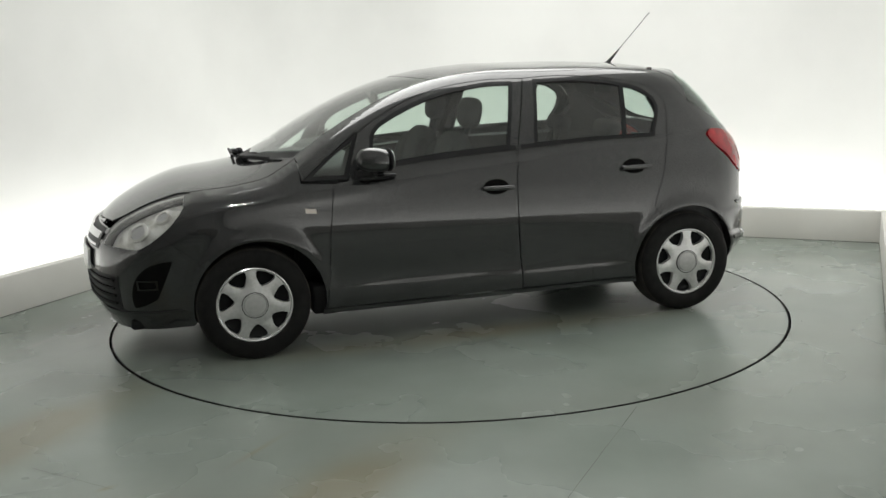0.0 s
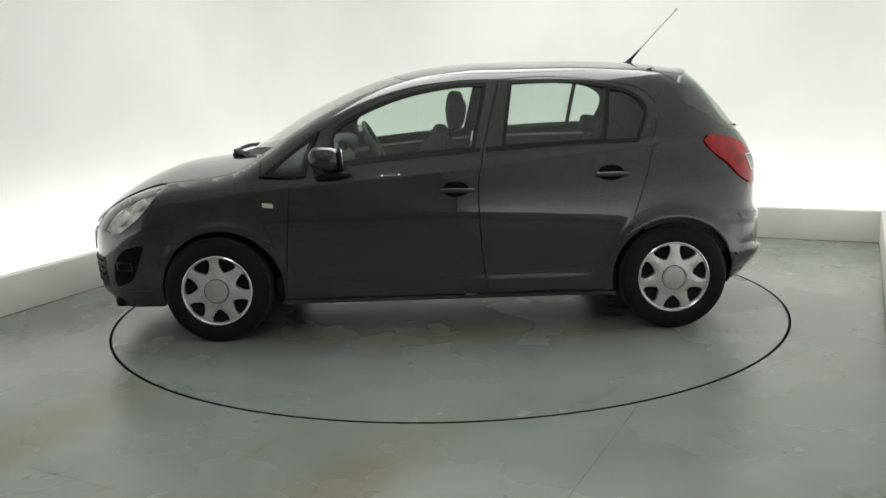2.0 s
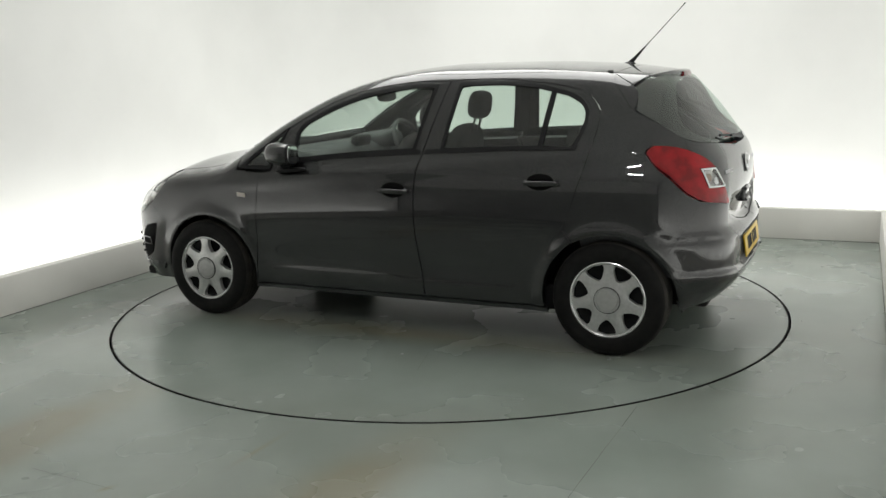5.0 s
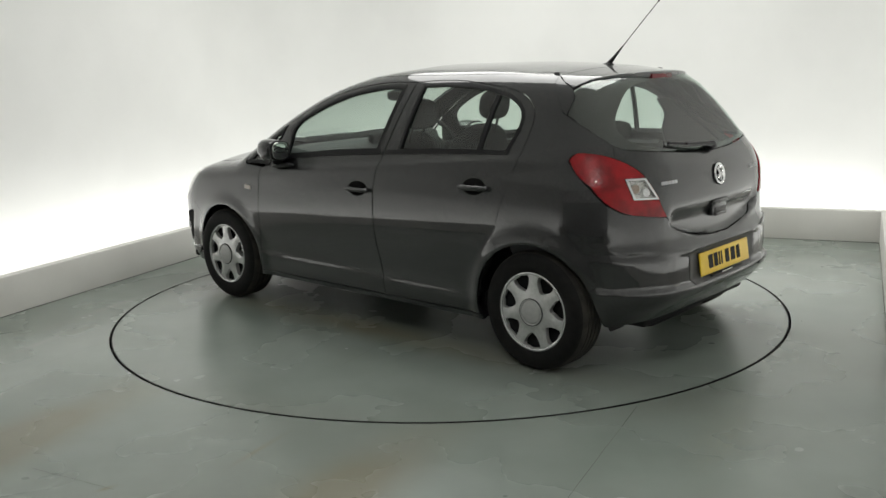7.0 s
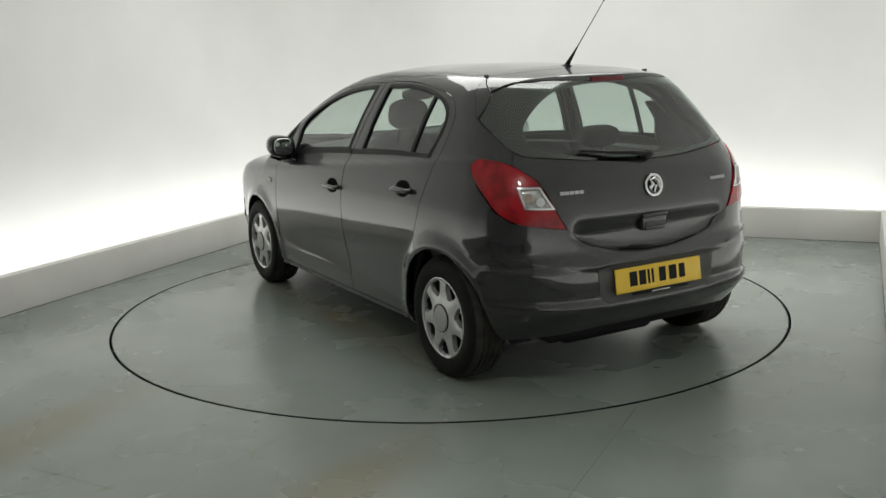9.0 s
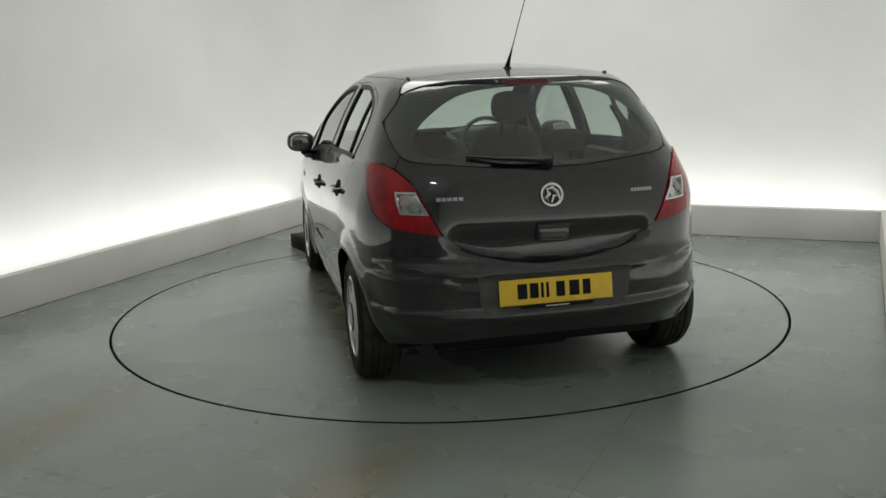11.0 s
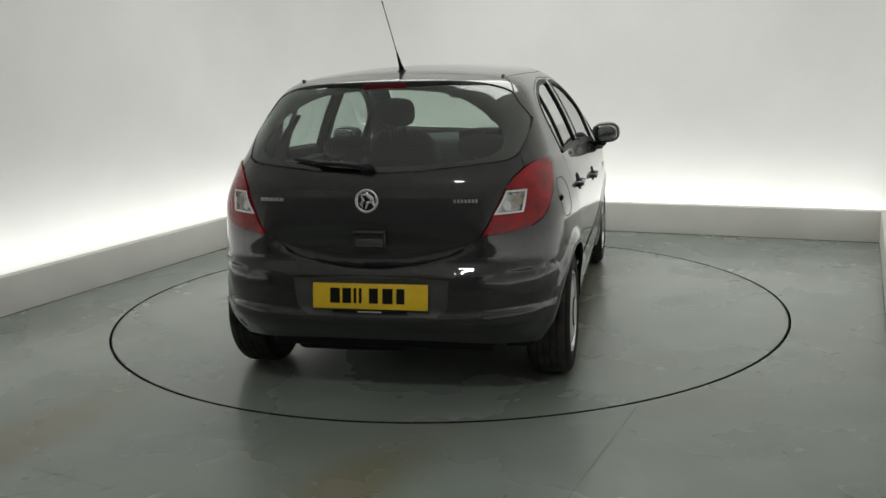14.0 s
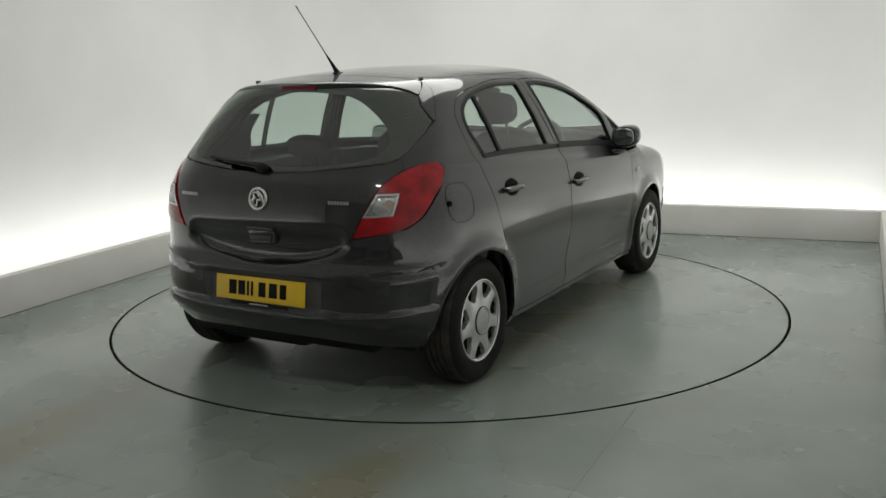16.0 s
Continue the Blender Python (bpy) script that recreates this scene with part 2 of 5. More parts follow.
cove = [(GAP, 0.0), (GAP, HIGH - 0.5)] + [(GAP - 0.5 + 0.5 * math.cos(radians(a)), HIGH - 0.5 + 0.5 * math.sin(radians(a))) for a in range(10, 91, 10)]
cove += [(GAP - 0.5, HIGH + 0.1), (GAP + 0.1, HIGH + 0.1), (GAP + 0.1, 0.0)]
v, f = sweep(cove, 0.55)
tagged(mesh_object("wall_cove", v, f, WALL), "white painted studio wall curving into its corners and ceiling", "wall", kind="structure")
for nm, a, b in (("curb_left", (LEFT - 0.07, FRONT), (LEFT, BACK)), ("curb_back", (LEFT - 0.07, BACK), (RIGHT + 0.07, BACK + 0.07)), ("curb_right", (RIGHT, FRONT), (RIGHT + 0.07, BACK))):
    bm = bmesh.new()
    box(bm, (b[0] - a[0], b[1] - a[1], CURB), ((a[0] + b[0]) / 2, (a[1] + b[1]) / 2, CURB / 2), 0.006)
    bm.transform(ROOM)
    low_wall = part(nm, bm, CURB_PAINT)
    # thin darker line where the low wall meets the floor
    bm = bmesh.new()
    if nm == "curb_back":
        box(bm, (RIGHT - LEFT, 0.004, 0.004), (0, BACK - 0.002, 0.002))
    else:
        box(bm, (0.004, BACK - FRONT - 0.01, 0.004), (LEFT + 0.002 if nm == "curb_left" else RIGHT - 0.002, (BACK + FRONT) / 2, 0.002))
    bm.transform(ROOM)
    part("foot_line", bm, FOOT_GREY, low_wall, "thin grey line along the foot", smooth=False)
    tagged(low_wall, "low off-white painted wall hiding the cove lamps", "low wall", kind="structure")
bm = bmesh.new()
box(bm, (RIGHT - LEFT + 1.7, BACK - FRONT + 1.7, 0.1), ((LEFT + RIGHT) / 2, (BACK + FRONT) / 2, HIGH + 0.052))
bm.transform(ROOM)
tagged(part("ceiling", bm, WALL), "plain white studio ceiling", "ceiling", kind="structure")
SHUTTER_TOP = 2.15                                # where the added front goes from grey to white
# unseen two-tone front behind the camera, added to shape the car's reflections
bm = bmesh.new()
box(bm, (RIGHT - LEFT + 1.7, 0.12, HIGH + 0.1 - SHUTTER_TOP), ((LEFT + RIGHT) / 2, FRONT - 0.065, (HIGH + 0.1 + SHUTTER_TOP) / 2))
bm.transform(ROOM)
tagged(part("wall_front", bm, WALL), "unseen white wall added to brighten the car's upper reflections", "wall", kind="structure")
bm = bmesh.new()
for k in range(18):
    box(bm, (RIGHT - LEFT + 1.7, 0.06, SHUTTER_TOP / 18 - 0.006), ((LEFT + RIGHT) / 2, FRONT - 0.095, (k + 0.5) * SHUTTER_TOP / 18), 0.008)
bm.transform(ROOM)
tagged(part("unseen_shutter", bm, UNSEEN_SHUTTER), "unseen grey slatted shutter added to darken the car's lower reflections", "door", kind="structure")

DISC, SLIT = 2.028, 0.014
bm = bmesh.new()
ring_in, ring_out = [], []
for i in range(128):
    a = 2 * math.pi * i / 128
    ring_in.append(bm.verts.new(((DISC + SLIT) * math.cos(a), (DISC + SLIT) * math.sin(a), 0)))
    ring_out.append(bm.verts.new((14 * math.cos(a), 14 * math.sin(a), 0)))
for i in range(128):
    j = (i + 1) % 128
    bm.faces.new((ring_in[i], ring_out[i], ring_out[j], ring_in[j]))
floor = tagged(part("floor", bm, FLOOR_PAINT), "grey-green painted concrete floor with brown scuffs", "floor", kind="structure")
bm = bmesh.new()
lathe(bm, [(0.0001, -0.03), (DISC, -0.03), (DISC, -0.003), (DISC - 0.003, 0.0), (1.0, 0.0), (0.0001, 0.0)], 128, pose(0, 0, 0, 90, 0, 0) @ Matrix.Diagonal((1, 1, -1, 1)))
bmesh.ops.recalc_face_normals(bm, faces=bm.faces)
turntable = tagged(part("turntable", bm, TABLE_PAINT), "round floor-level turntable painted grey-green with dark edge", "turntable")
bm = bmesh.new()
lathe(bm, [(DISC + SLIT, -0.0005), (DISC + SLIT, -0.07), (0.5, -0.07)], 128, pose(0, 0, 0, 90, 0, 0) @ Matrix.Diagonal((1, 1, -1, 1)))
part("turntable_pit", bm, BLACK, floor, "black gap round the turntable")

# black ring over the lit rim, painting the slit's shade
bm = bmesh.new()
lathe(bm, [(DISC - 0.003, 0.0008), (DISC + 0.002, 0.0008), (DISC + 0.002, -0.03)], 128, pose(0, 0, 0, 90, 0, 0) @ Matrix.Diagonal((1, 1, -1, 1)))
part("gap_shade_ring", bm, BLACK, turntable, "black ring that puts the gap's shade on the edge")


def joint(owner, a, b, wide=0.0045):
    """A dark joint line in the floor from a to b."""
    a, b = Vector((*a, 0.0012)), Vector((*b, 0.0012))
    s = (b - a).normalized().cross(Vector((0, 0, 1))) * wide / 2
    bm = bmesh.new()
    n, last = 14, None
    for i in range(n + 1):
        q = a.lerp(b, i / n) + s * 1.5 * noise.noise(Vector((i * 0.7, a.x, a.y)))
        w_ = 0.7 + 0.5 * noise.noise(Vector((i * 0.9, b.x, 3)))
        row = (bm.verts.new(q - s * w_), bm.verts.new(q + s * w_))
        if last:
            bm.faces.new((last[0], last[1], row[1], row[0]))
        last = row
    return part("joint", bm, JOINT, owner, "dark joint between floor slabs")


for a, b in (((0.02, -3.50), (0.800, -1.915)), ((1.965, 0.680), (2.52, 1.90)), ((-2.16, -1.10), (-1.915, -0.640)), ((-1.62, -2.376), (-1.24, -2.58))):
    joint(floor, a, b, 0.003)
for a, b in (((-0.42, 1.28), (-0.345, 1.00)), ((-0.60, 0.60), (0.18, 0.36))):
    joint(turntable, a, b, 0.004)
# dark block lying on the floor behind the turntable
bm = bmesh.new()
box(bm, (0.325, 0.16, 0.115), (0, 0, 0.0575), 0.006)
box(bm, (0.260, 0.112, 0.006), (0, 0, 0.117), 0.002)
bm.transform(pose(-1.170, 1.891, 0, 0, 0, -59.5))
tagged(part("rubber_block", bm, BLACK), "small black rubber block on the grey floor beside the turntable", "block")
# ---- the car's body surface ----
def table(*knots):
    """A smooth curve through (at, value) knots, as a lookup."""
    k = np.array(knots)
    x, y = k[:, 0], k[:, 1]
    h = np.diff(x)
    d = np.diff(y) / h
    m = np.zeros(len(x))
    for i in range(1, len(x) - 1):
        if d[i - 1] * d[i] > 0:
            w1, w2 = 2 * h[i] + h[i - 1], h[i] + 2 * h[i - 1]
            m[i] = (w1 + w2) / (w1 / d[i - 1] + w2 / d[i])
    m[0], m[-1] = d[0], d[-1]
    s = np.linspace(x[0], x[-1], 600)
    i = np.clip(np.searchsorted(x, s) - 1, 0, len(x) - 2)
    t = (s - x[i]) / h[i]
    v = (2 * t ** 3 - 3 * t ** 2 + 1) * y[i] + (t ** 3 - 2 * t ** 2 + t) * h[i] * m[i] + (3 * t ** 2 - 2 * t ** 3) * y[i + 1] + (t ** 3 - t ** 2) * h[i] * m[i + 1]
    return lambda q: np.interp(q, s, v)


TOP = table((-1.8, 1.30), (-1.46, 1.403), (-1.29, 1.431), (-1.087, 1.456), (-0.611, 1.478), (-0.233, 1.479), (0.08, 1.456), (0.29, 1.416), (0.467, 1.366), (0.646, 1.296), (0.866, 1.189), (1.10, 1.052), (1.23, 0.988), (1.36, 0.963), (1.583, 0.935), (1.755, 0.879), (1.948, 0.775), (2.05, 0.69), (2.3, 0.40))
WIDE = table((0.1, 0.77), (0.2, 0.80), (0.35, 0.828), (0.5, 0.842), (0.65, 0.853), (0.8, 0.846), (0.90, 0.826), (0.97, 0.798), (1.03, 0.772), (1.2, 0.70), (1.36, 0.615), (1.44, 0.565), (1.6, 0.46))
NOSE = table((0.1, 1.95), (0.2, 2.05), (0.33, 2.10), (0.5, 2.11), (0.6, 2.10), (0.68, 2.07), (0.78, 2.03), (0.9, 2.2), (1.6, 2.6))
TAIL = table((0.1, -1.60), (0.22, -1.69), (0.29, -1.762), (0.35, -1.815), (0.40, -1.836), (0.44, -1.840), (0.50, -1.842), (0.565, -1.838), (0.605, -1.812), (0.65, -1.790), (0.75, -1.787), (0.90, -1.776), (0.98, -1.755), (1.04, -1.718), (1.2, -1.605), (1.37, -1.475), (1.385, -1.47), (1.6, -1.45))
AXLE_F, AXLE_R, HUB_Z = 1.272, -1.236, 0.292


def smax(a, b, k):
    h = np.maximum(k - np.abs(a - b), 0) / k
    return np.maximum(a, b) + h * h * k / 4


def solid(x, y, z):
    """Below zero inside the body."""
    y = np.abs(y)
    w = WIDE(z) - 0.085 * (np.maximum(x - 0.9, 0) / 1.1) ** 2 - 0.085 * (np.maximum(-0.9 - x, 0) / 0.9) ** 2
    for ax in (AXLE_F - 0.04, AXLE_R):
        d = np.hypot(x - ax, z - HUB_Z)
        w = w + (0.018 if ax < 0 else 0.014) * np.exp(-((d - 0.345) / 0.045) ** 2) * (z > 0.1)
    w = w - 0.010 * np.exp(-((z - 0.40) / 0.09) ** 2) * np.exp(-((x + 0.05) / 1.05) ** 6)
    w = w + 0.005 / (1 + np.exp(np.clip((z - 0.335 - 0.02 * x) / 0.004, -40, 40))) * np.exp(-((x + 0.02) / 0.92) ** 8)
    rise = z - 0.930 + 0.083 * x
    w = w + 0.010 * np.exp(-(np.maximum(rise, 0) / 0.020) ** 2 - (np.minimum(rise, 0) / 0.05) ** 2) * np.exp(-((x + 0.3) / 1.35) ** 6)
    side = y - w
    lean = 0.13 / (1 + np.exp(-(x - 0.35) / 0.12))
    top = z - TOP(x + lean * y * y) + 0.045 * (y / 0.57) ** 2
    rear = TAIL(z) + 0.10 * y * y - x
    fade = lambda q: 1 / (1 + np.exp(-np.clip(q, -40, 40)))
    rear = rear + 0.034 * fade((0.755 - z) / 0.016) * fade((z - 0.622 - 0.41 * y * y) / 0.005) * fade((0.445 - y) / 0.012)
    rear = rear + 0.034 * fade((0.325 - y) / 0.012) * fade((z - 0.412) / 0.010) * fade((0.572 - z) / 0.007)
    rear = rear + 0.020 * fade((y - 0.325) / 0.012) * fade((z - 0.412 - 0.05 * (y - 0.35)) / 0.006) * fade((0.572 + 0.10 * (y - 0.35) - z) / 0.006)
    front = x - NOSE(z) + 0.34 * y * y
    m = smax(side, rear, 0.32)
    m = smax(m, front, 0.26)
    return smax(m, top, 0.075)


def onto(origin, way, reach=1.9):
    """Where rays from inside leave the body."""
    lo, hi = np.zeros(len(origin)), np.full(len(origin), reach)
    for _ in range(34):
        mid = (lo + hi) / 2
        p = origin + way * mid[:, None]
        inside = solid(p[:, 0], p[:, 1], p[:, 2]) < 0
        lo, hi = np.where(inside, mid, lo), np.where(inside, hi, mid)
    return origin + way * lo[:, None]


def slope(p):
    e = 0.004
    g = np.stack([solid(p[:, 0] + e * (i == 0), p[:, 1] + e * (i == 1), p[:, 2] + e * (i == 2)) - solid(p[:, 0] - e * (i == 0), p[:, 1] - e * (i == 1), p[:, 2] - e * (i == 2)) for i in range(3)], -1)
    return g / np.linalg.norm(g, axis=1, keepdims=True)


# ---- panels cut from the body surface ----
from mathutils.geometry import delaunay_2d_cdt

REAR_X, FRONT_X, ARM = -1.0, 1.1, 0.75


def flat(p, way):
    """Body points as (u, v) of a projection: from the side, from above, or round the tail or nose."""
    p = np.atleast_2d(np.array(p, float))
    if way == "side":
        return p[:, [0, 2]]
    if way == "top":
        return p[:, [0, 1]]
    if way == "tail":
        return np.stack([ARM * np.arctan2(p[:, 1], REAR_X - p[:, 0]), p[:, 2]], -1)
    return np.stack([ARM * np.arctan2(p[:, 1], p[:, 0] - FRONT_X), p[:, 2]], -1)


def raised(uv, way):
    """The body points under (u, v)."""
    u, v = uv[:, 0], uv[:, 1]
    o, one = np.zeros_like(u), np.ones_like(u)
    if way == "side":
        return onto(np.stack([u, o, v], -1), np.stack([o, one, o], -1))
    if way == "top":
        return onto(np.stack([u, v, o + 0.6], -1), np.stack([o, o, one], -1))
    a = u / ARM
    if way == "tail":
        return onto(np.stack([o + REAR_X, o, v], -1), np.stack([-np.cos(a), np.sin(a), o], -1))
    return onto(np.stack([o + FRONT_X, o, v], -1), np.stack([np.cos(a), np.sin(a), o], -1))


def bend(points, step=0.03):
    """A smooth line through points, sampled finely."""
    p = np.array(points, float)
    q = np.concatenate([[2 * p[0] - p[1]], p, [2 * p[-1] - p[-2]]])
    out = []
    for i in range(1, len(q) - 2):
        n = max(2, int(np.linalg.norm(q[i + 1] - q[i]) / step))
        for t in np.arange(n) / n:
            out.append(0.5 * (2 * q[i] + (q[i + 1] - q[i - 1]) * t + (2 * q[i - 1] - 5 * q[i] + 4 * q[i + 1] - q[i + 2]) * t * t + (3 * q[i] - q[i - 1] - 3 * q[i + 1] + q[i + 2]) * t ** 3))
    out.append(p[-1])
    return np.array(out)


def loop(*lines, close=True):
    """One closed outline from smooth lines joined at corners."""
    pts = []
    for ln in lines:
        ln = np.array(ln, float)
        ln = bend(ln) if len(ln) > 2 else ln
        for q in ln:
            if not pts or np.linalg.norm(np.array(pts[-1]) - q) > 1e-4:
                pts.append(tuple(q))
    if np.linalg.norm(np.array(pts[0]) - np.array(pts[-1])) < 1e-4:
        pts.pop()
    return np.array(pts)


def seam(points, way):
    """3D line on the body from (u, v) points."""
    return raised(bend(points), way)


def within(pts, loops):
    """Even-odd test of points against loops."""
    inside = np.zeros(len(pts), bool)
    for lp in loops:
        for a, b in zip(lp, np.roll(lp, -1, 0)):
            if a[1] == b[1]:
                continue
            hit = ((a[1] > pts[:, 1]) != (b[1] > pts[:, 1])) & (pts[:, 0] < (b[0] - a[0]) * (pts[:, 1] - a[1]) / (b[1] - a[1]) + a[0])
            inside ^= hit
    return inside


def shrink(lp, d):
    """The loop moved inwards by d."""
    a, b = np.roll(lp, 1, 0), np.roll(lp, -1, 0)
    area = np.sum(lp[:, 0] * b[:, 1] - b[:, 0] * lp[:, 1])
    e1, e2 = lp - a, b - lp
    e1 = e1 / (np.linalg.norm(e1, axis=1, keepdims=True) + 1e-12)
    e2 = e2 / (np.linalg.norm(e2, axis=1, keepdims=True) + 1e-12)
    n = np.stack([-(e1 + e2)[:, 1], (e1 + e2)[:, 0]], -1)
    n = n / (np.linalg.norm(n, axis=1, keepdims=True) + 1e-9)
    c = np.clip(n[:, 0] * -e1[:, 1] + n[:, 1] * e1[:, 0], 0.5, 1)
    return lp + n * (d * np.sign(area) / c)[:, None]


def fine(lp, step):
    out = []
    for a, b in zip(lp, np.roll(lp, -1, 0)):
        n = max(1, math.ceil(np.linalg.norm(b - a) / step))
        out += [a + (b - a) * i / n for i in range(n)]
    return np.array(out)


def tiled(loops, step):
    """Triangles that fill loops (the first the outline, the rest holes): points, triangles, rim index pairs."""
    loops = [fine(lp, step) for lp in loops]
    pts, edges = [], []
    for lp in loops:
        s = len(pts)
        pts += [tuple(q) for q in lp]
        edges += [(s + i, s + (i + 1) % len(lp)) for i in range(len(lp))]
    rim = np.array(pts)
    lo, hi = rim.min(0), rim.max(0)
    gx, gy = np.meshgrid(np.arange(lo[0], hi[0], step), np.arange(lo[1], hi[1], step))
    g = np.stack([gx.ravel(), gy.ravel()], -1)
    g[:, 0] += np.where(np.round((g[:, 1] - lo[1]) / step) % 2 == 1, step / 2, 0)
    g = g[within(g, loops)]
    if len(g):
        far = np.min(np.linalg.norm(g[:, None] - rim[None], axis=2), axis=1)
        g = g[far > 0.55 * step]
    allp = [Vector(q) for q in pts] + [Vector(q) for q in g]
    v, e, f, ov, oe, of = delaunay_2d_cdt(allp, edges, [], 0, 1e-6)
    v = np.array([tuple(q) for q in v])
    f = np.array([t for t in f if len(t) == 3])
    f = f[within(v[f].mean(1), loops)]
    count = {}
    for t in f:
        for i in range(3):
            count[(t[i], t[(i + 1) % 3])] = 1
    border = [k for k in count if (k[1], k[0]) not in count]
    return v, f, border


def panel(name, loops, way, mat, parent, label="", gap=0.0025, depth=0.02, step=0.035, lift=0.0, flip=False):
    """A sheet cut from the body by outlines in 3D or (u, v), with edges turned inwards; flip: on the right-hand side."""
    loops = [flat(lp, way) if np.shape(lp)[1] == 3 else np.array(lp, float) for lp in loops]
    loops = [shrink(lp, gap if i == 0 else -gap) for i, lp in enumerate(loops)]
    uv, tri, border = tiled(loops, step)
    p = raised(uv, way)
    n = slope(p)
    p = p + n * lift
    a, b, c = p[tri[:, 0]], p[tri[:, 1]], p[tri[:, 2]]
    wrong = np.einsum("ij,ij->i", np.cross(b - a, c - a), n[tri[:, 0]]) < 0
    tri[wrong] = tri[wrong][:, ::-1]
    verts, norms, faces = list(p), list(n), [tuple(t) for t in tri]
    for i, j in border:
        if wrong.any():
            i, j = j, i
        d = np.cross(p[j] - p[i], n[i])
        d = d / (np.linalg.norm(d) + 1e-9)
        s = len(verts)
        verts += [p[i], p[j], p[j] - n[j] * depth, p[i] - n[i] * depth]
        norms += [d] * 4
        faces.append((s, s + 3, s + 2, s + 1))
    verts, norms = np.array(verts), np.array(norms)
    if flip:
        verts, norms = verts * (1, -1, 1), norms * (1, -1, 1)
        faces = [t[::-1] for t in faces]
    return mesh_object(name, verts, faces, mat, parent, label, norms)


def tube(bm, pts, radius, sides=8):
    """A round bar along points; radius one number or one for each point."""
    pts = [Vector(q) for q in pts]
    rad = radius if isinstance(radius, (list, tuple)) else [radius] * len(pts)
    rings = []
    for i, q in enumerate(pts):
        d = (pts[min(i + 1, len(pts) - 1)] - pts[max(i - 1, 0)]).normalized()
        m = d.to_track_quat("Z", "Y").to_matrix()
        rings.append([bm.verts.new(q + m @ Vector((rad[i] * math.cos(2 * math.pi * k / sides), rad[i] * math.sin(2 * math.pi * k / sides), 0))) for k in range(sides)])
    for a, b in zip(rings, rings[1:]):
        for k in range(sides):
            bm.faces.new((a[k], a[(k + 1) % sides], b[(k + 1) % sides], b[k]))
    bm.faces.new(rings[0][::-1])
    bm.faces.new(rings[-1])
    return bm


def oval(bm, size, at, turn=(0, 0, 0), power=2.6, rows=14, cols=24):
    """A rounded cushion: a super-ellipsoid of that size."""
    def sg(v, e):
        return math.copysign(abs(v) ** e, v)
    m = pose(*at, *turn) @ Matrix.Diagonal((size[0] / 2, size[1] / 2, size[2] / 2, 1))
    e = 2 / power
    grid = []
    for i in range(1, rows):
        t = -math.pi / 2 + math.pi * i / rows
        grid.append([bm.verts.new(m @ Vector((sg(math.cos(t), e) * sg(math.cos(2 * math.pi * k / cols), e), sg(math.cos(t), e) * sg(math.sin(2 * math.pi * k / cols), e), sg(math.sin(t), e)))) for k in range(cols)])
    for a, b in zip(grid, grid[1:]):
        for k in range(cols):
            bm.faces.new((a[k], a[(k + 1) % cols], b[(k + 1) % cols], b[k]))
    for row, z in ((grid[0], -1), (grid[-1], 1)):
        c = bm.verts.new(m @ Vector((0, 0, z)))
        for k in range(cols):
            bm.faces.new((row[k], row[(k + 1) % cols], c) if z > 0 else (row[(k + 1) % cols], row[k], c))
    return bm


# ---- the car ----
car = tagged(new("car"), "dark grey metallic five-door hatchback parked on the turntable", "car")

def arch(ax, a0, a1, r=0.337, n=24):
    """The wheel opening's edge as (x, z) points, angles in degrees."""
    return [(ax + r * math.cos(radians(a0 + (a1 - a0) * i / n)), HUB_Z + r * math.sin(radians(a0 + (a1 - a0) * i / n))) for i in range(n + 1)]


def mirrored(p):
    p = np.array(p, float)
    return p[::-1] * ((1, -1, 1) if p.shape[1] == 3 else (1, -1))


def bothsides(half):
    """A closed outline from its left half, which runs from the middle line round to the middle line."""
    half = np.array(half, float)
    return np.concatenate([half, mirrored(half)[1:-1] if abs(half[0][1]) < 1e-6 and abs(half[-1][1]) < 1e-6 else mirrored(half)])


ARCH_F, ARCH_R = AXLE_F - 0.035, AXLE_R
door_split = [(-0.212, 0.232), (-0.203, 0.35), (-0.187, 0.495), (-0.177, 0.66), (-0.177, 0.837), (-0.203, 0.998), (-0.25, 1.18), (-0.308, 1.388)]
wing_edge = [(0.895, 0.232), (0.876, 0.45), (0.862, 0.64), (0.838, 0.86), (0.832, 0.893)]
front_frame = [(0.672, 1.142), (0.57, 1.205), (0.40, 1.288), (0.19, 1.352), (-0.07, 1.386), (-0.308, 1.388)]
rear_frame = [(-0.308, 1.388), (-0.50, 1.396), (-0.70, 1.386), (-1.0, 1.343), (-1.118, 1.285), (-1.160, 1.19), (-1.102, 0.93), (-1.012, 0.64)]
rear_arch_edge = arch(ARCH_R, 59, 0, n=8)
rear_arch_edge = [q for q in rear_arch_edge if q[1] > 0.24]
roof_seam = seam([(-1.19, 0.515), (-0.9, 0.545), (-0.5, 0.556), (-0.1, 0.548), (0.10, 0.525), (0.215, 0.495)], "top")
screen_edge = seam([(0.215, 0.495), (0.35, 0.512), (0.55, 0.545), (0.73, 0.578), (0.93, 0.615), (1.0, 0.63)], "top")
lamp_outer = [(-1.422, 1.056), (-1.398, 1.025), (-1.463, 0.951), (-1.533, 0.894), (-1.591, 0.836), (-1.662, 0.788)]
gate_seam = [(-1.205, 1.368), (-1.250, 1.31), (-1.303, 1.236)]
glass_low_side = [(-1.310, 1.231), (-1.452, 1.155), (-1.560, 1.089)]
hood_seam = seam([(1.0, 0.655), (1.15, 0.672), (1.35, 0.668), (1.48, 0.652), (1.545, 0.635)], "top")

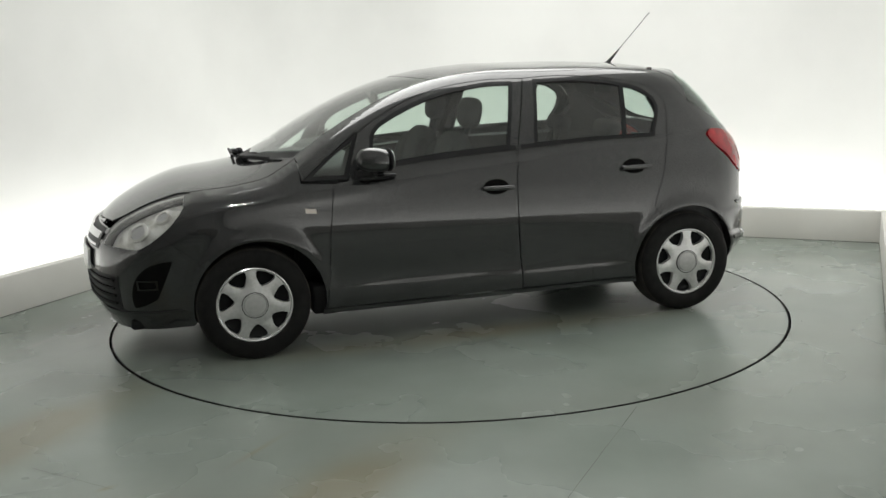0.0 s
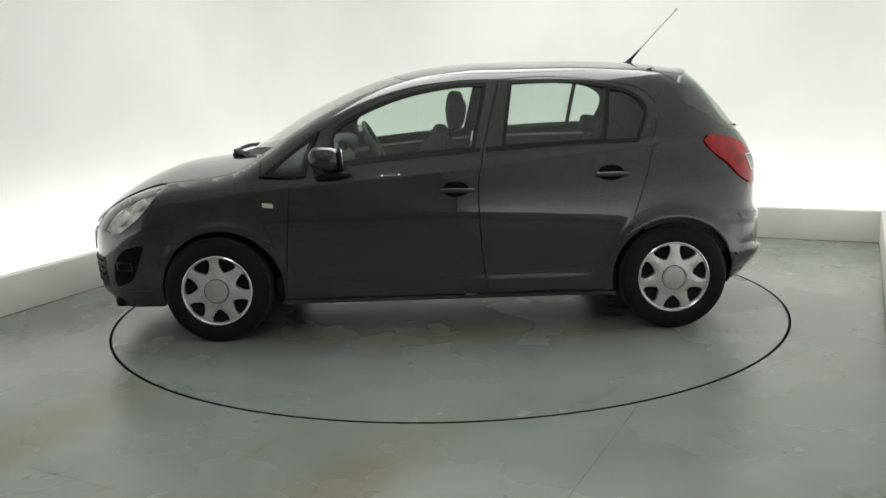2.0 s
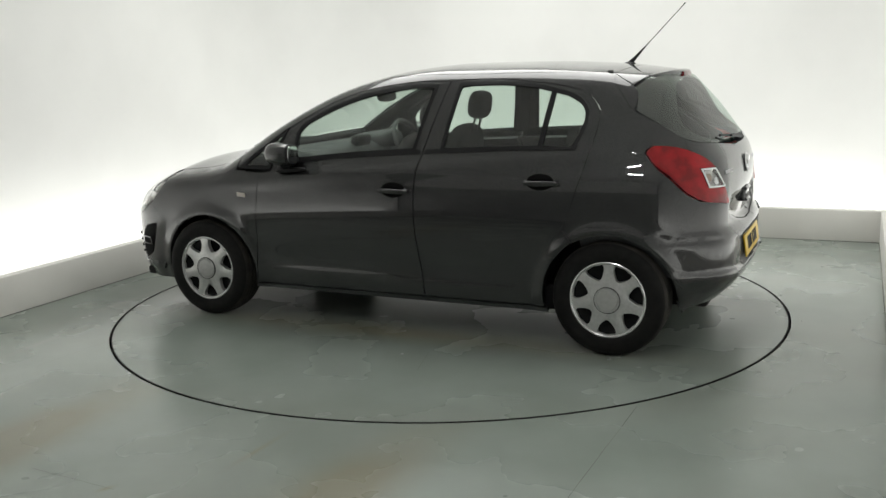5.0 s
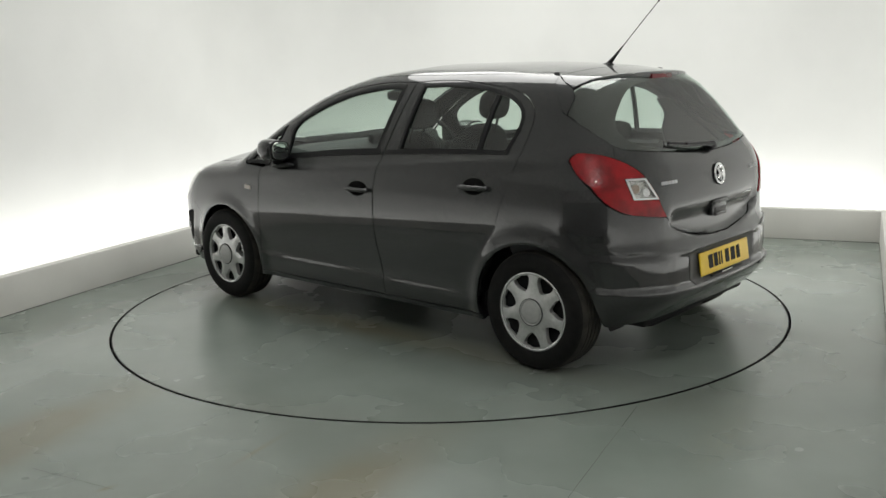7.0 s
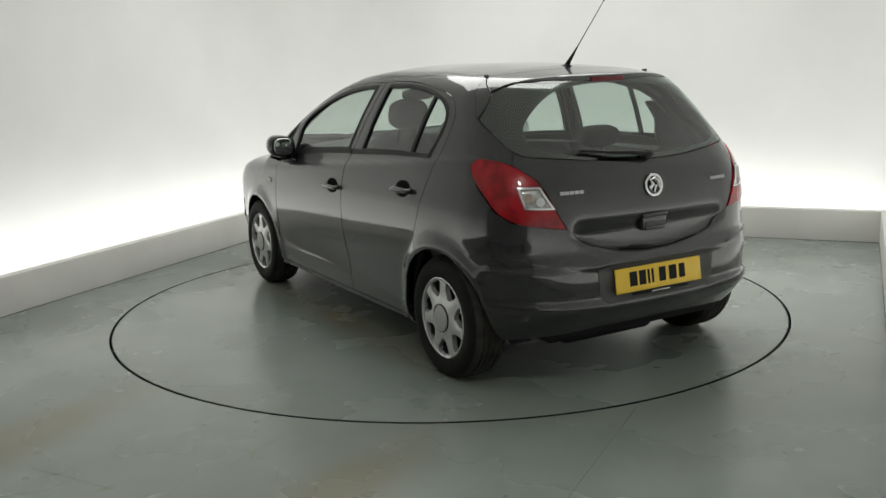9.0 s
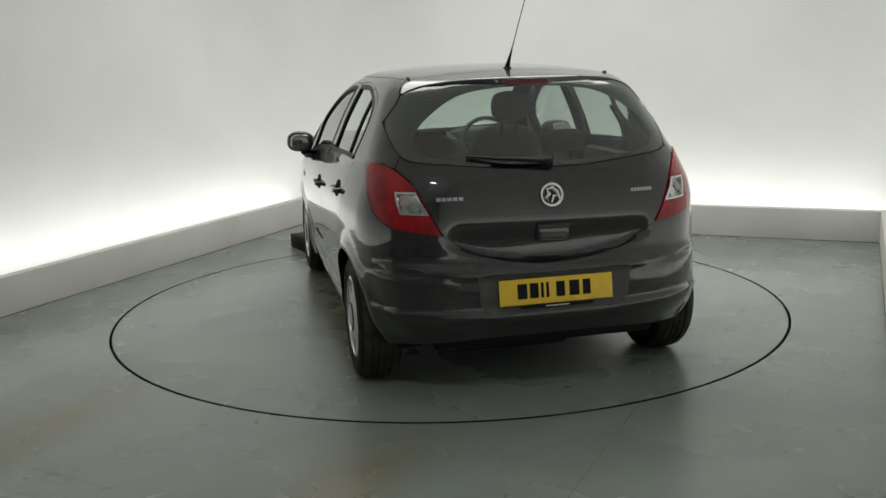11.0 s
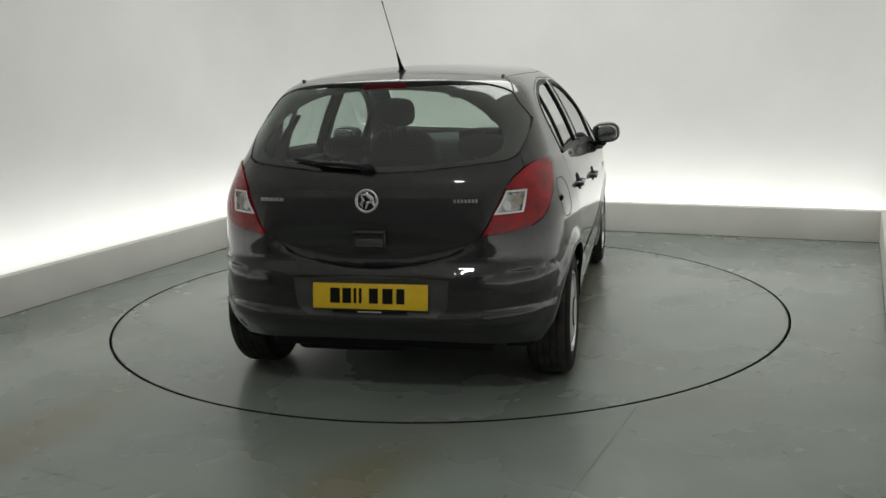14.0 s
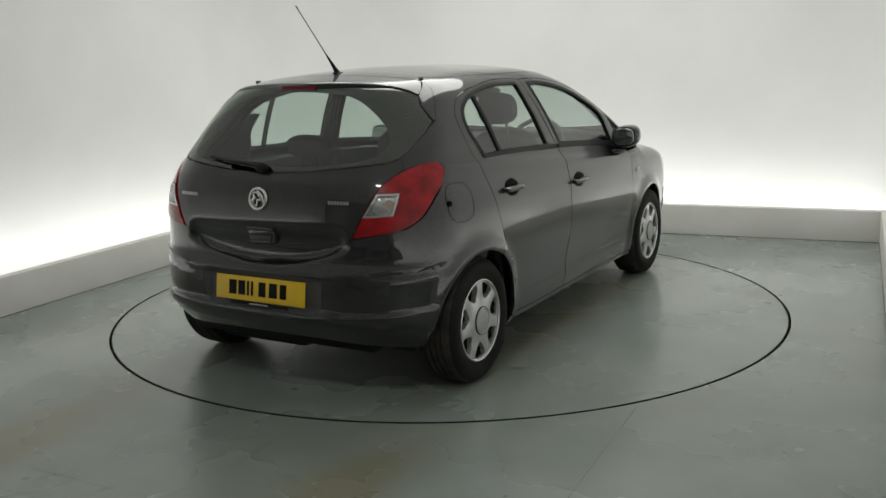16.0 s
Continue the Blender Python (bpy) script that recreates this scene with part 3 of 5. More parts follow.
for flip in (False, True):
    # front wing
    outline_ = loop(wing_edge, [(0.832, 0.893), (1.0, 0.905)], [(1.0, 0.905), tuple(hood_seam[0][[0, 2]])], hood_seam[:, [0, 2]], [tuple(hood_seam[-1][[0, 2]]), (1.548, 0.845)],
                    [(1.548, 0.845), (1.552, 0.825), (1.629, 0.745), (1.700, 0.680)], [(1.700, 0.680), (1.50, 0.505)], arch(ARCH_F, 39, 190, n=30), [(0.905, 0.232), (0.895, 0.232)])
    wing = panel("front_wing", [outline_], "side", PAINT, car, gap=0.0012, step=0.022, flip=flip)
    # front door
    glass_f = loop([(0.603, 1.02), (0.600, 1.105)], [(0.600, 1.105), (0.555, 1.165), (0.37, 1.255), (0.17, 1.318), (-0.07, 1.354), (-0.222, 1.356)], [(-0.222, 1.356), (-0.148, 1.034)], [(-0.148, 1.034), (0.2, 1.012), (0.603, 0.975)], [(0.603, 0.975), (0.603, 1.02)])
    outline_ = loop(wing_edge, [(0.832, 0.893), (0.752, 0.905)], [(0.752, 0.905), (0.72, 1.02), (0.672, 1.142)], front_frame, door_split[::-1], [(-0.212, 0.232), (0.895, 0.232)])
    door = panel("front_door", [outline_, glass_f], "side", PAINT, car, gap=0.003, step=0.018, flip=flip)
    seal = panel("window_seal", [shrink(glass_f, -0.016), shrink(glass_f, 0.004)], "side", SEAL, door, "black rubber seal", gap=0, depth=0.01, lift=0.0025, flip=flip)
    panel("window", [glass_f], "side", GLASS, door, "pale green tinted glass", gap=-0.004, depth=0.002, lift=-0.008, flip=flip)
    panel("belt_strip", [loop([(0.62, 0.972), (0.2, 1.008), (-0.19, 1.031)], [(-0.19, 1.031), (-0.195, 1.008)], [(-0.195, 1.008), (0.2, 0.985), (0.62, 0.948)])], "side", SEAL, door, "black plastic strip", gap=0, depth=0.004, lift=0.006, flip=flip)
    # small fixed window before the mirror
    tri_ = loop([(0.992, 0.912), (0.86, 1.015), (0.682, 1.142)], [(0.682, 1.142), (0.725, 1.02), (0.758, 0.908)], [(0.758, 0.908), (0.992, 0.912)])
    hole_ = loop([(0.93, 0.935), (0.84, 1.01), (0.712, 1.10)], [(0.712, 1.10), (0.775, 0.935)], [(0.775, 0.935), (0.93, 0.935)])
    trim_ = panel("quarter_trim", [tri_, hole_], "side", SEAL, car, "black plastic corner trim", depth=0.01, lift=0.001, flip=flip)
    panel("window", [hole_], "side", GLASS, trim_, "small triangular pane", gap=-0.003, depth=0.002, lift=-0.006, flip=flip)
    panel("pillar_trim", [np.array([(0.81, 0.90), (0.70, 1.17), (0.62, 1.165), (0.66, 1.02), (0.71, 0.90)])], "side", SEAL, car, "black pillar trim", gap=0, depth=0.004, lift=-0.016, flip=flip)
    panel("pillar_seal", [np.array([(-0.16, 1.02), (-0.215, 1.18), (-0.275, 1.385), (-0.345, 1.385), (-0.285, 1.18), (-0.245, 1.02)])], "side", SEAL, car, "black rubber seal on the middle pillar", gap=0, depth=0.004, lift=-0.014, flip=flip)
    # rear door
    glass_r = loop([(-0.322, 1.036), (-0.378, 1.364)], [(-0.378, 1.364), (-0.60, 1.366), (-0.80, 1.348), (-0.98, 1.308)], [(-0.98, 1.308), (-1.055, 1.268), (-1.088, 1.215), (-1.080, 1.15), (-1.035, 1.052)], [(-1.035, 1.052), (-0.7, 1.05), (-0.322, 1.036)])
    outline_ = loop(door_split, rear_frame, [(-1.012, 0.64), rear_arch_edge[0]], rear_arch_edge, [rear_arch_edge[-1], (-0.905, 0.232)], [(-0.905, 0.232), (-0.212, 0.232)])
    door_r = panel("rear_door", [outline_, glass_r], "side", PAINT, car, gap=0.003, step=0.018, flip=flip)
    panel("window_seal", [shrink(glass_r, -0.015), shrink(glass_r, 0.004)], "side", SEAL, door_r, "black rubber seal", gap=0, depth=0.01, lift=0.0025, flip=flip)
    panel("window", [glass_r], "side", GLASS, door_r, "pale green tinted glass", gap=-0.004, depth=0.002, lift=-0.008, flip=flip)
    panel("belt_strip", [loop([(-0.225, 1.031), (-0.7, 1.052), (-1.06, 1.055)], [(-1.06, 1.055), (-1.05, 1.038)], [(-1.05, 1.038), (-0.7, 1.032), (-0.222, 1.008)])], "side", SEAL, door_r, "black plastic strip", gap=0, depth=0.004, lift=0.006, flip=flip)
    panel("window_bar", [loop([(-0.852, 1.046), (-0.890, 1.330)], [(-0.890, 1.330), (-0.915, 1.325)], [(-0.915, 1.325), (-0.877, 1.046)], [(-0.877, 1.046), (-0.852, 1.046)])], "side", SEAL, door_r, "black upright bar", gap=0, depth=0.015, lift=0.0, flip=flip)
    # handles
    for owner, hx, hz, lean in ((door, -0.052, 0.815, -1.5), (door_r, -0.888, 0.877, 1.0)):
        # no real hollow: its shade is a near-black ellipse on the skin
        ell = np.array([(hx + 0.072 * math.cos(a), hz + 0.004 + 0.041 * math.sin(a)) for a in np.linspace(0, 2 * math.pi, 32, endpoint=False)])
        panel("handle_shade", [ell], "side", RECESS, owner, "dark patch painting the shaded hollow behind the handle", gap=0, depth=0.004, step=0.02, lift=0.003, flip=flip)
        at = raised(np.array([(hx, hz)]), "side")[0]
        bm = bmesh.new()
        oval(bm, (0.185, 0.024, 0.027), (hx - 0.008, at[1] + 0.024, hz), (-8, lean, 0), 3.2)
        for k in (-0.082, 0.066):
            oval(bm, (0.034, 0.04, 0.026), (hx + k, at[1] + 0.008, hz), (0, 0, 0), 3)
        if flip:
            bm.transform(Matrix.Diagonal((1, -1, 1, 1)))
            bmesh.ops.reverse_faces(bm, faces=bm.faces)
        part("handle", bm, PAINT, owner, "body-coloured pull handle")
    # roof pillars and rear quarter in one pressing
    outline_ = loop([(0.992, 0.915), (0.86, 1.018), (0.682, 1.145)], front_frame, rear_frame, [(-1.012, 0.64), rear_arch_edge[0]], arch(ARCH_R, 59, 141, n=20), [arch(ARCH_R, 141, 142, n=1)[0], (-1.60, 0.66)],
                    [(-1.60, 0.66), (-1.662, 0.788)], lamp_outer[::-1], [(-1.422, 1.056), (-1.517, 1.053), (-1.585, 1.036)], [(-1.585, 1.036), (-1.560, 1.086)], glass_low_side[::-1], gate_seam[::-1],
                    [gate_seam[0], tuple(roof_seam[0][[0, 2]])], roof_seam[:, [0, 2]], screen_edge[:, [0, 2]], [tuple(screen_edge[-1][[0, 2]]), (0.992, 0.915)])
    panel("side_frame", [outline_], "side", PAINT, car, "roof pillars and rear quarter in dark grey paint", gap=0.0004, step=0.02, flip=flip)
    # sill
    panel("sill", [loop([(0.915, 0.226), (-0.915, 0.226)], [(-0.915, 0.226), (-0.925, 0.200)], [(-0.925, 0.200), (0.925, 0.200)], [(0.925, 0.200), (0.915, 0.226)])], "side", PAINT, car, gap=0.001, depth=0.06, lift=-0.006, flip=flip)
    # tail lamp
    lamp = [(-1.398, 0.744, 1.025), (-1.428, 0.722, 1.058), (-1.530, 0.680, 1.050), (-1.608, 0.643, 1.022), (-1.662, 0.608, 0.988), (-1.702, 0.585, 0.948), (-1.733, 0.556, 0.885), (-1.750, 0.528, 0.822), (-1.762, 0.489, 0.754)]
    low_ = [(-1.762, 0.489, 0.754), (-1.738, 0.580, 0.766), (-1.670, 0.690, 0.788), (-1.595, 0.750, 0.838), (-1.528, 0.766, 0.908), (-1.455, 0.768, 0.960), (-1.398, 0.744, 1.025)]
    lamp_uv = loop(flat(lamp, "tail"), flat(low_, "tail"))
    clear = flat([(-1.645, 0.668, 0.942), (-1.704, 0.590, 0.942), (-1.745, 0.542, 0.845), (-1.687, 0.660, 0.850)], "tail")
    tail_lamp = panel("tail_lamp", [lamp_uv], "tail", LAMP_BODY, car, "red tail lamp with a clear reversing light", depth=0.02, lift=-0.022, step=0.03, flip=flip)
    panel("red_lens", [lamp_uv, fine(clear, 0.02)], "tail", RED, tail_lamp, "glossy red plastic lens", gap=0.003, depth=0.02, step=0.02, lift=0.006, flip=flip)
    panel("lamp_reflector", [fine(clear, 0.02)], "tail", REVERSE, tail_lamp, "silver reflector", gap=0.001, depth=0.01, step=0.02, lift=-0.006, flip=flip)
    panel("clear_lens", [fine(clear, 0.02)], "tail", CLEAR, tail_lamp, "clear ribbed lens", gap=0.009, depth=0.015, step=0.02, lift=0.0075, flip=flip)
    panel("lens_rim", [fine(clear, 0.02), fine(shrink(clear, 0.008), 0.02)], "tail", CHROME, tail_lamp, "bright rim", gap=0.0, depth=0.01, step=0.02, lift=0.0095, flip=flip)
    mid_ = clear.mean(0)
    for dy_, dz_, mat_, lb_ in ((0.020, 0.004, AMBER, "amber bulb"), (-0.022, -0.014, CHROME, "clear round bulb")):
        ring_ = np.array([(mid_[0] + dy_ + 0.015 * math.cos(a), mid_[1] + dz_ + 0.020 * math.sin(a)) for a in np.linspace(0, 2 * math.pi, 16, endpoint=False)])
        panel("bulb", [ring_], "tail", mat_, tail_lamp, lb_, gap=0, depth=0.006, step=0.015, lift=-0.001, flip=flip)
    for dz, mat_ in ((0.985, RED_DARK), (0.905, RED_DARK)):
        c_ = flat([(-1.56 if dz > 0.95 else -1.60, 0.70 if dz > 0.95 else 0.715, dz)], "tail")[0]
        ring_ = np.array([(c_[0] + 0.032 * math.cos(a), c_[1] + 0.030 * math.sin(a)) for a in np.linspace(0, 2 * math.pi, 20, endpoint=False)])
        panel("bulb_cup", [ring_], "tail", mat_, tail_lamp, "dark bulb reflector", gap=0, depth=0.004, step=0.02, lift=-0.014, flip=flip)
    # headlamp
    head = [(1.971, 0.544, 0.626), (1.935, 0.520, 0.675), (1.880, 0.520, 0.722), (1.761, 0.555, 0.788), (1.640, 0.590, 0.838), (1.550, 0.640, 0.862)]
    head2 = [(1.550, 0.640, 0.862), (1.552, 0.735, 0.822), (1.629, 0.789, 0.742), (1.710, 0.785, 0.675), (1.790, 0.755, 0.622), (1.843, 0.728, 0.608), (1.906, 0.648, 0.618), (1.971, 0.544, 0.626)]
    head_uv = loop(flat(head, "nose"), flat(head2, "nose"))
    panel("lamp_surround", [shrink(head_uv, -0.030), shrink(head_uv, 0.004)], "nose", PAINT, car, "painted edge round the headlamp", gap=0, depth=0.03, step=0.025, lift=-0.006, flip=flip)
    head_lamp = panel("headlamp", [head_uv], "nose", LAMP_SILVER, car, "clear headlamp with silver reflectors", depth=0.01, lift=-0.045, step=0.03, flip=flip)
    panel("lens", [head_uv], "nose", CLEAR, head_lamp, "clear plastic cover", gap=0.002, depth=0.01, step=0.03, lift=0.003, flip=flip)
    for q, r_ in (((1.80, 0.68, 0.705), 0.050), ((1.665, 0.70, 0.785), 0.034)):
        c_ = flat([q], "nose")[0]
        disc = lambda s: np.array([(c_[0] + s * math.cos(a), c_[1] + s * math.sin(a)) for a in np.linspace(0, 2 * math.pi, 24, endpoint=False)])
        panel("reflector", [disc(r_), disc(r_ * 0.72)], "nose", LAMP_SILVER, head_lamp, "silver reflector bowl", gap=0, depth=0.03, step=0.02, lift=-0.02, flip=flip)
        panel("bulb", [disc(r_ * 0.7)], "nose", CHROME_DULL, head_lamp, "dark glass bulb cover", gap=0, depth=0.012, step=0.02, lift=-0.028, flip=flip)
    # side repeater
    panel("side_repeater", [loop([(0.988, 0.777), (0.932, 0.772)], [(0.932, 0.772), (0.930, 0.748)], [(0.930, 0.748), (0.986, 0.753)], [(0.986, 0.753), (0.988, 0.777)])], "side", CLEAR_SOLID, car, "small clear side repeater lamp", gap=0, depth=0.008, step=0.02, lift=0.006, flip=flip)
    # inner lining of the doors
    for owner, lp in ((door, loop([(0.80, 0.30), (0.75, 0.93)], [(0.75, 0.93), (0.2, 0.985), (-0.19, 1.005)], [(-0.19, 1.005), (-0.19, 0.30)], [(-0.19, 0.30), (0.80, 0.30)])),
                      (door_r, loop([(-0.20, 0.30), (-0.21, 1.005)], [(-0.21, 1.005), (-1.04, 1.03)], [(-1.04, 1.03), (-1.0, 0.66)], [(-1.0, 0.66), (-0.86, 0.40)], [(-0.86, 0.40), (-0.84, 0.30)], [(-0.84, 0.30), (-0.20, 0.30)]))):
        panel("lining", [lp], "side", TRIM, owner, "dark grey inner lining", gap=0, depth=0.03, step=0.06, lift=-0.06, flip=flip)

# lining of the luggage space
for flip in (False, True):
    lp = loop([(-1.10, 0.40), (-1.08, 1.0), (-1.14, 1.18)], [(-1.14, 1.18), (-1.24, 1.27)], [(-1.24, 1.27), (-1.30, 1.205), (-1.46, 1.125), (-1.60, 1.06)], [(-1.60, 1.06), (-1.62, 0.40)], [(-1.62, 0.40), (-1.10, 0.40)])
    panel("quarter_lining", [lp], "side", TRIM, car, "dark grey luggage space lining", gap=0, depth=0.005, step=0.06, lift=-0.065, flip=flip)
for flip in (False, True):
    lp = loop([(-1.12, 0.92), (-1.11, 1.10), (-1.15, 1.20), (-1.12, 1.30)], [(-1.12, 1.30), (-1.22, 1.31)], [(-1.22, 1.31), (-1.30, 1.225), (-1.45, 1.14), (-1.54, 1.08)], [(-1.54, 1.08), (-1.52, 0.92)], [(-1.52, 0.92), (-1.12, 0.92)])
    panel("pillar_lining", [lp], "side", TRIM, car, "dark grey padded pillar trim", gap=0, depth=0.01, step=0.04, lift=-0.105, flip=flip)
flap = np.array([(-1.365 + 0.098 * math.copysign(abs(math.cos(a)) ** 0.7, math.cos(a)), 0.872 + 0.088 * math.copysign(abs(math.sin(a)) ** 0.7, math.sin(a))) for a in np.linspace(0, 2 * math.pi, 40, endpoint=False)])
panel("fuel_flap_gap", [flap, shrink(flap, 0.003)], "side", RECESS, car, "dark seam round the fuel flap", gap=0, depth=0.001, step=0.02, lift=0.0008, flip=True)
panel("rear_lining", [np.array([(-0.52, 0.40), (0.52, 0.40), (0.55, 0.98), (0.3, 1.0), (-0.3, 1.0), (-0.55, 0.98)])], "tail", TRIM, car, "dark grey tailgate lining", gap=0, depth=0.005, step=0.06, lift=-0.075)

# bonnet, roof, windscreen, tailgate
hood_half = loop([(1.255, 0.0), (1.22, 0.2), (1.13, 0.42), (1.0, 0.640)], hood_seam[:, :2], [tuple(hood_seam[-1][:2]), (1.60, 0.597)], [(1.60, 0.597), (1.76, 0.548), (1.88, 0.510), (1.945, 0.44)], [(1.945, 0.44), (1.995, 0.23), (2.012, 0.0)])
panel("bonnet", [bothsides(np.vstack([[1.255, 0.0], hood_half[1:], [2.012, 0.0]]))], "top", PAINT, car)
cowl_half = np.array([(1.255, 0.0), (1.22, 0.2), (1.13, 0.42), (1.0, 0.640), (0.955, 0.62), (1.055, 0.42), (1.145, 0.2), (1.175, 0.0)])
panel("cowl", [bothsides(cowl_half)], "top", SEAL, car, "black plastic scuttle below the windscreen", depth=0.03, lift=-0.006)
screen_half = np.vstack([[(1.175, 0.0), (1.145, 0.2), (1.055, 0.42), (0.955, 0.62)], screen_edge[::-1][2:, :2], [(0.255, 0.34), (0.285, 0.17), (0.295, 0.0)]])
panel("windscreen", [bothsides(screen_half)], "top", GLASS, car, "clear windscreen with a pale green tint", gap=0.002, depth=0.004, lift=-0.001)
roof_half = np.vstack([[(0.295, 0.0), (0.285, 0.17), (0.255, 0.34)], roof_seam[::-1][:, :2], [(-1.205, 0.34), (-1.215, 0.17), (-1.22, 0.0)]])
roof = panel("roof", [bothsides(roof_half)], "top", PAINT, car, step=0.05)
spoil_half = np.array([(-1.22, 0.0), (-1.215, 0.17), (-1.205, 0.34), (-1.19, 0.515), (-1.235, 0.550), (-1.300, 0.570), (-1.338, 0.470), (-1.365, 0.38), (-1.395, 0.24), (-1.412, 0.10), (-1.415, 0.0)])
gate_low = seam(flat([(-1.762, 0.488, 0.752), (-1.772, 0.411, 0.690), (-1.782, 0.29, 0.648), (-1.80, 0.09, 0.621), (-1.802, 0.0, 0.620)], "tail"), "tail")
glass_low = flat([(-1.727, 0.0, 1.024), (-1.715, 0.21, 1.030), (-1.687, 0.44, 1.052), (-1.619, 0.598, 1.068), (-1.560, 0.632, 1.089)], "tail")
lamp_in = flat(lamp[3:], "tail")
gate_half = loop(glass_low, [tuple(glass_low[-1]), tuple(flat([(-1.585, 0.655, 1.036)], "tail")[0])], [tuple(flat([(-1.585, 0.655, 1.036)], "tail")[0]), tuple(lamp_in[0])], lamp_in, flat(gate_low, "tail"))
gate_half[0, 0] = gate_half[-1, 0] = 0
gate = panel("tailgate", [np.concatenate([gate_half, gate_half[::-1][1:-1] * (-1, 1)])], "tail", PAINT, car, step=0.016)
panel("spoiler", [bothsides(spoil_half)], "top", PAINT, gate, "roof spoiler over the rear window")
for flip in (False, True):
    up3 = raised(spoil_half[3:6], "top")[:, [0, 2]]
    c_side = loop(gate_seam, [gate_seam[-1], (-1.324, 1.228)], [(-1.324, 1.228), (-1.330, 1.300), tuple(up3[2])], up3[::-1], [tuple(up3[0]), gate_seam[0]])
    panel("gate_edge", [c_side], "side", PAINT, gate, gap=0.001, flip=flip)
    panel("gate_seal", [np.array([(-1.17, 1.36), (-1.25, 1.37), (-1.335, 1.33), (-1.352, 1.235), (-1.47, 1.168), (-1.60, 1.09), (-1.57, 1.06), (-1.44, 1.10), (-1.28, 1.17), (-1.22, 1.27)])], "side", SEAL, gate, "black rubber tailgate seal", gap=0, depth=0.004, lift=-0.014, flip=flip)
corner = flat([(-1.326, 0.655, 1.229)], "tail")[0]
rear_glass_side = flat([(-1.560, 0.632, 1.089), (-1.452, 0.655, 1.155), (-1.326, 0.655, 1.229)], "tail")
top_edge = raised(spoil_half[5:], "top")
rear_glass_up = np.vstack([[corner], flat([(-1.328, 0.595, 1.312)], "tail"), flat(top_edge, "tail") - (0, 0.004)])
glass_half = loop(glass_low, rear_glass_side, rear_glass_up)
glass_half[0, 0] = glass_half[-1, 0] = 0
rear_glass = np.concatenate([glass_half, glass_half[::-1][1:-1] * (-1, 1)])
inner_ = np.array([(0.0, 1.372), (-0.25, 1.366), (-0.44, 1.345), (-0.54, 1.29), (-0.60, 1.20), (-0.57, 1.128), (-0.45, 1.084), (-0.2, 1.062), (0.0, 1.058)])
inner_ = np.concatenate([bend(inner_), (bend(inner_)[::-1] * (-1, 1))[1:-1]])
panel("rear_window", [rear_glass], "tail", GLASS_REAR, gate, "tinted rear window", gap=0.003, depth=0.004, lift=-0.003)
panel("window_border", [rear_glass, inner_], "tail", BLACK_GLOSS, gate, "black printed border", gap=0.006, depth=0.001, lift=-0.010)

# spoiler lip with the high brake lamp
lip = bend([tuple(q) for q in raised(np.concatenate([spoil_half[6:][:, :] * (1, -1), spoil_half[6:][::-1][1:]]), "top")], 0.04)
bm = bmesh.new()
rows_ = []
for i, q in enumerate(lip):
    out = Vector((-1, 0.55 * q[1], 0)).normalized()
    fade = 1 - 0.94 * min(1, abs(q[1]) / 0.47) ** 3
    sec = [(-0.05, 0.0035 * fade - 0.001), (0.0, 0.006 * fade), (0.03 * fade, 0.001), (0.036 * fade, -0.005), (0.032 * fade, -0.026 * fade), (0.02 * fade, -0.032 * fade), (-0.02, -0.03 * fade)]
    rows_.append([bm.verts.new(Vector(q) + out * a + Vector((0, 0, b))) for a, b in sec])
for a, b in zip(rows_, rows_[1:]):
    for k in range(len(a)):
        bm.faces.new((a[k], b[k], b[(k + 1) % len(a)], a[(k + 1) % len(a)]))
bm.faces.new(rows_[0])
bm.faces.new(rows_[-1][::-1])
bmesh.ops.recalc_face_normals(bm, faces=bm.faces)
part("spoiler_lip", bm, PAINT, gate, "painted trailing edge of the spoiler")
bm = bmesh.new()
box(bm, (0.014, 0.20, 0.024), (-1.447, 0.0, 1.388), 0.004)
part("brake_lamp", bm, RED_DEEP, gate, "dark red high brake lamp")

# rear wiper
bm = bmesh.new()
oval(bm, (0.05, 0.06, 0.045), (-1.735, 0.01, 1.045), (0, 35, 0))
tube(bm, [(-1.748, 0.01, 1.05), (-1.742, 0.12, 1.064), (-1.728, 0.25, 1.072)], [0.012, 0.010, 0.007])
tube(bm, [(-1.735, 0.02, 1.062), (-1.727, 0.18, 1.068), (-1.690, 0.36, 1.083)], 0.007)
part("rear_wiper", bm, SEAL, gate, "black wiper arm and blade")

# badge, lettering and grip on the tailgate
def on_tail(y, z, lift=0.0):
    p = raised(flat([(-1.75, y, z)], "tail"), "tail")
    n = slope(p)
    return Vector(p[0] + n[0] * lift), Vector(n[0])


at, nn = on_tail(0.005, 0.908, 0.006)
m_badge = Matrix.Translation(at) @ nn.to_track_quat("Y", "Z").to_matrix().to_4x4()
bm = bmesh.new()
ring = [(0.047 + 0.007 * math.cos(a), 0.006 * math.sin(a)) for a in np.linspace(0, 2 * math.pi, 10)]
lathe(bm, ring, 40, m_badge)
tube(bm, [m_badge @ Vector(q) for q in ((-0.034, 0, -0.02), (-0.022, 0.004, 0.012), (-0.002, 0.005, 0.03), (0.022, 0.004, 0.026), (0.012, 0.005, 0.004), (0.024, 0.004, -0.012), (0.016, 0.003, -0.034))], [0.006, 0.011, 0.010, 0.006, 0.012, 0.010, 0.004])
tube(bm, [m_badge @ Vector(q) for q in ((-0.03, 0, -0.006), (-0.006, 0.004, -0.004), (0.004, 0.003, -0.034))], [0.004, 0.009, 0.005])
part("badge", bm, CHROME, gate, "round chrome badge")
bm = bmesh.new()
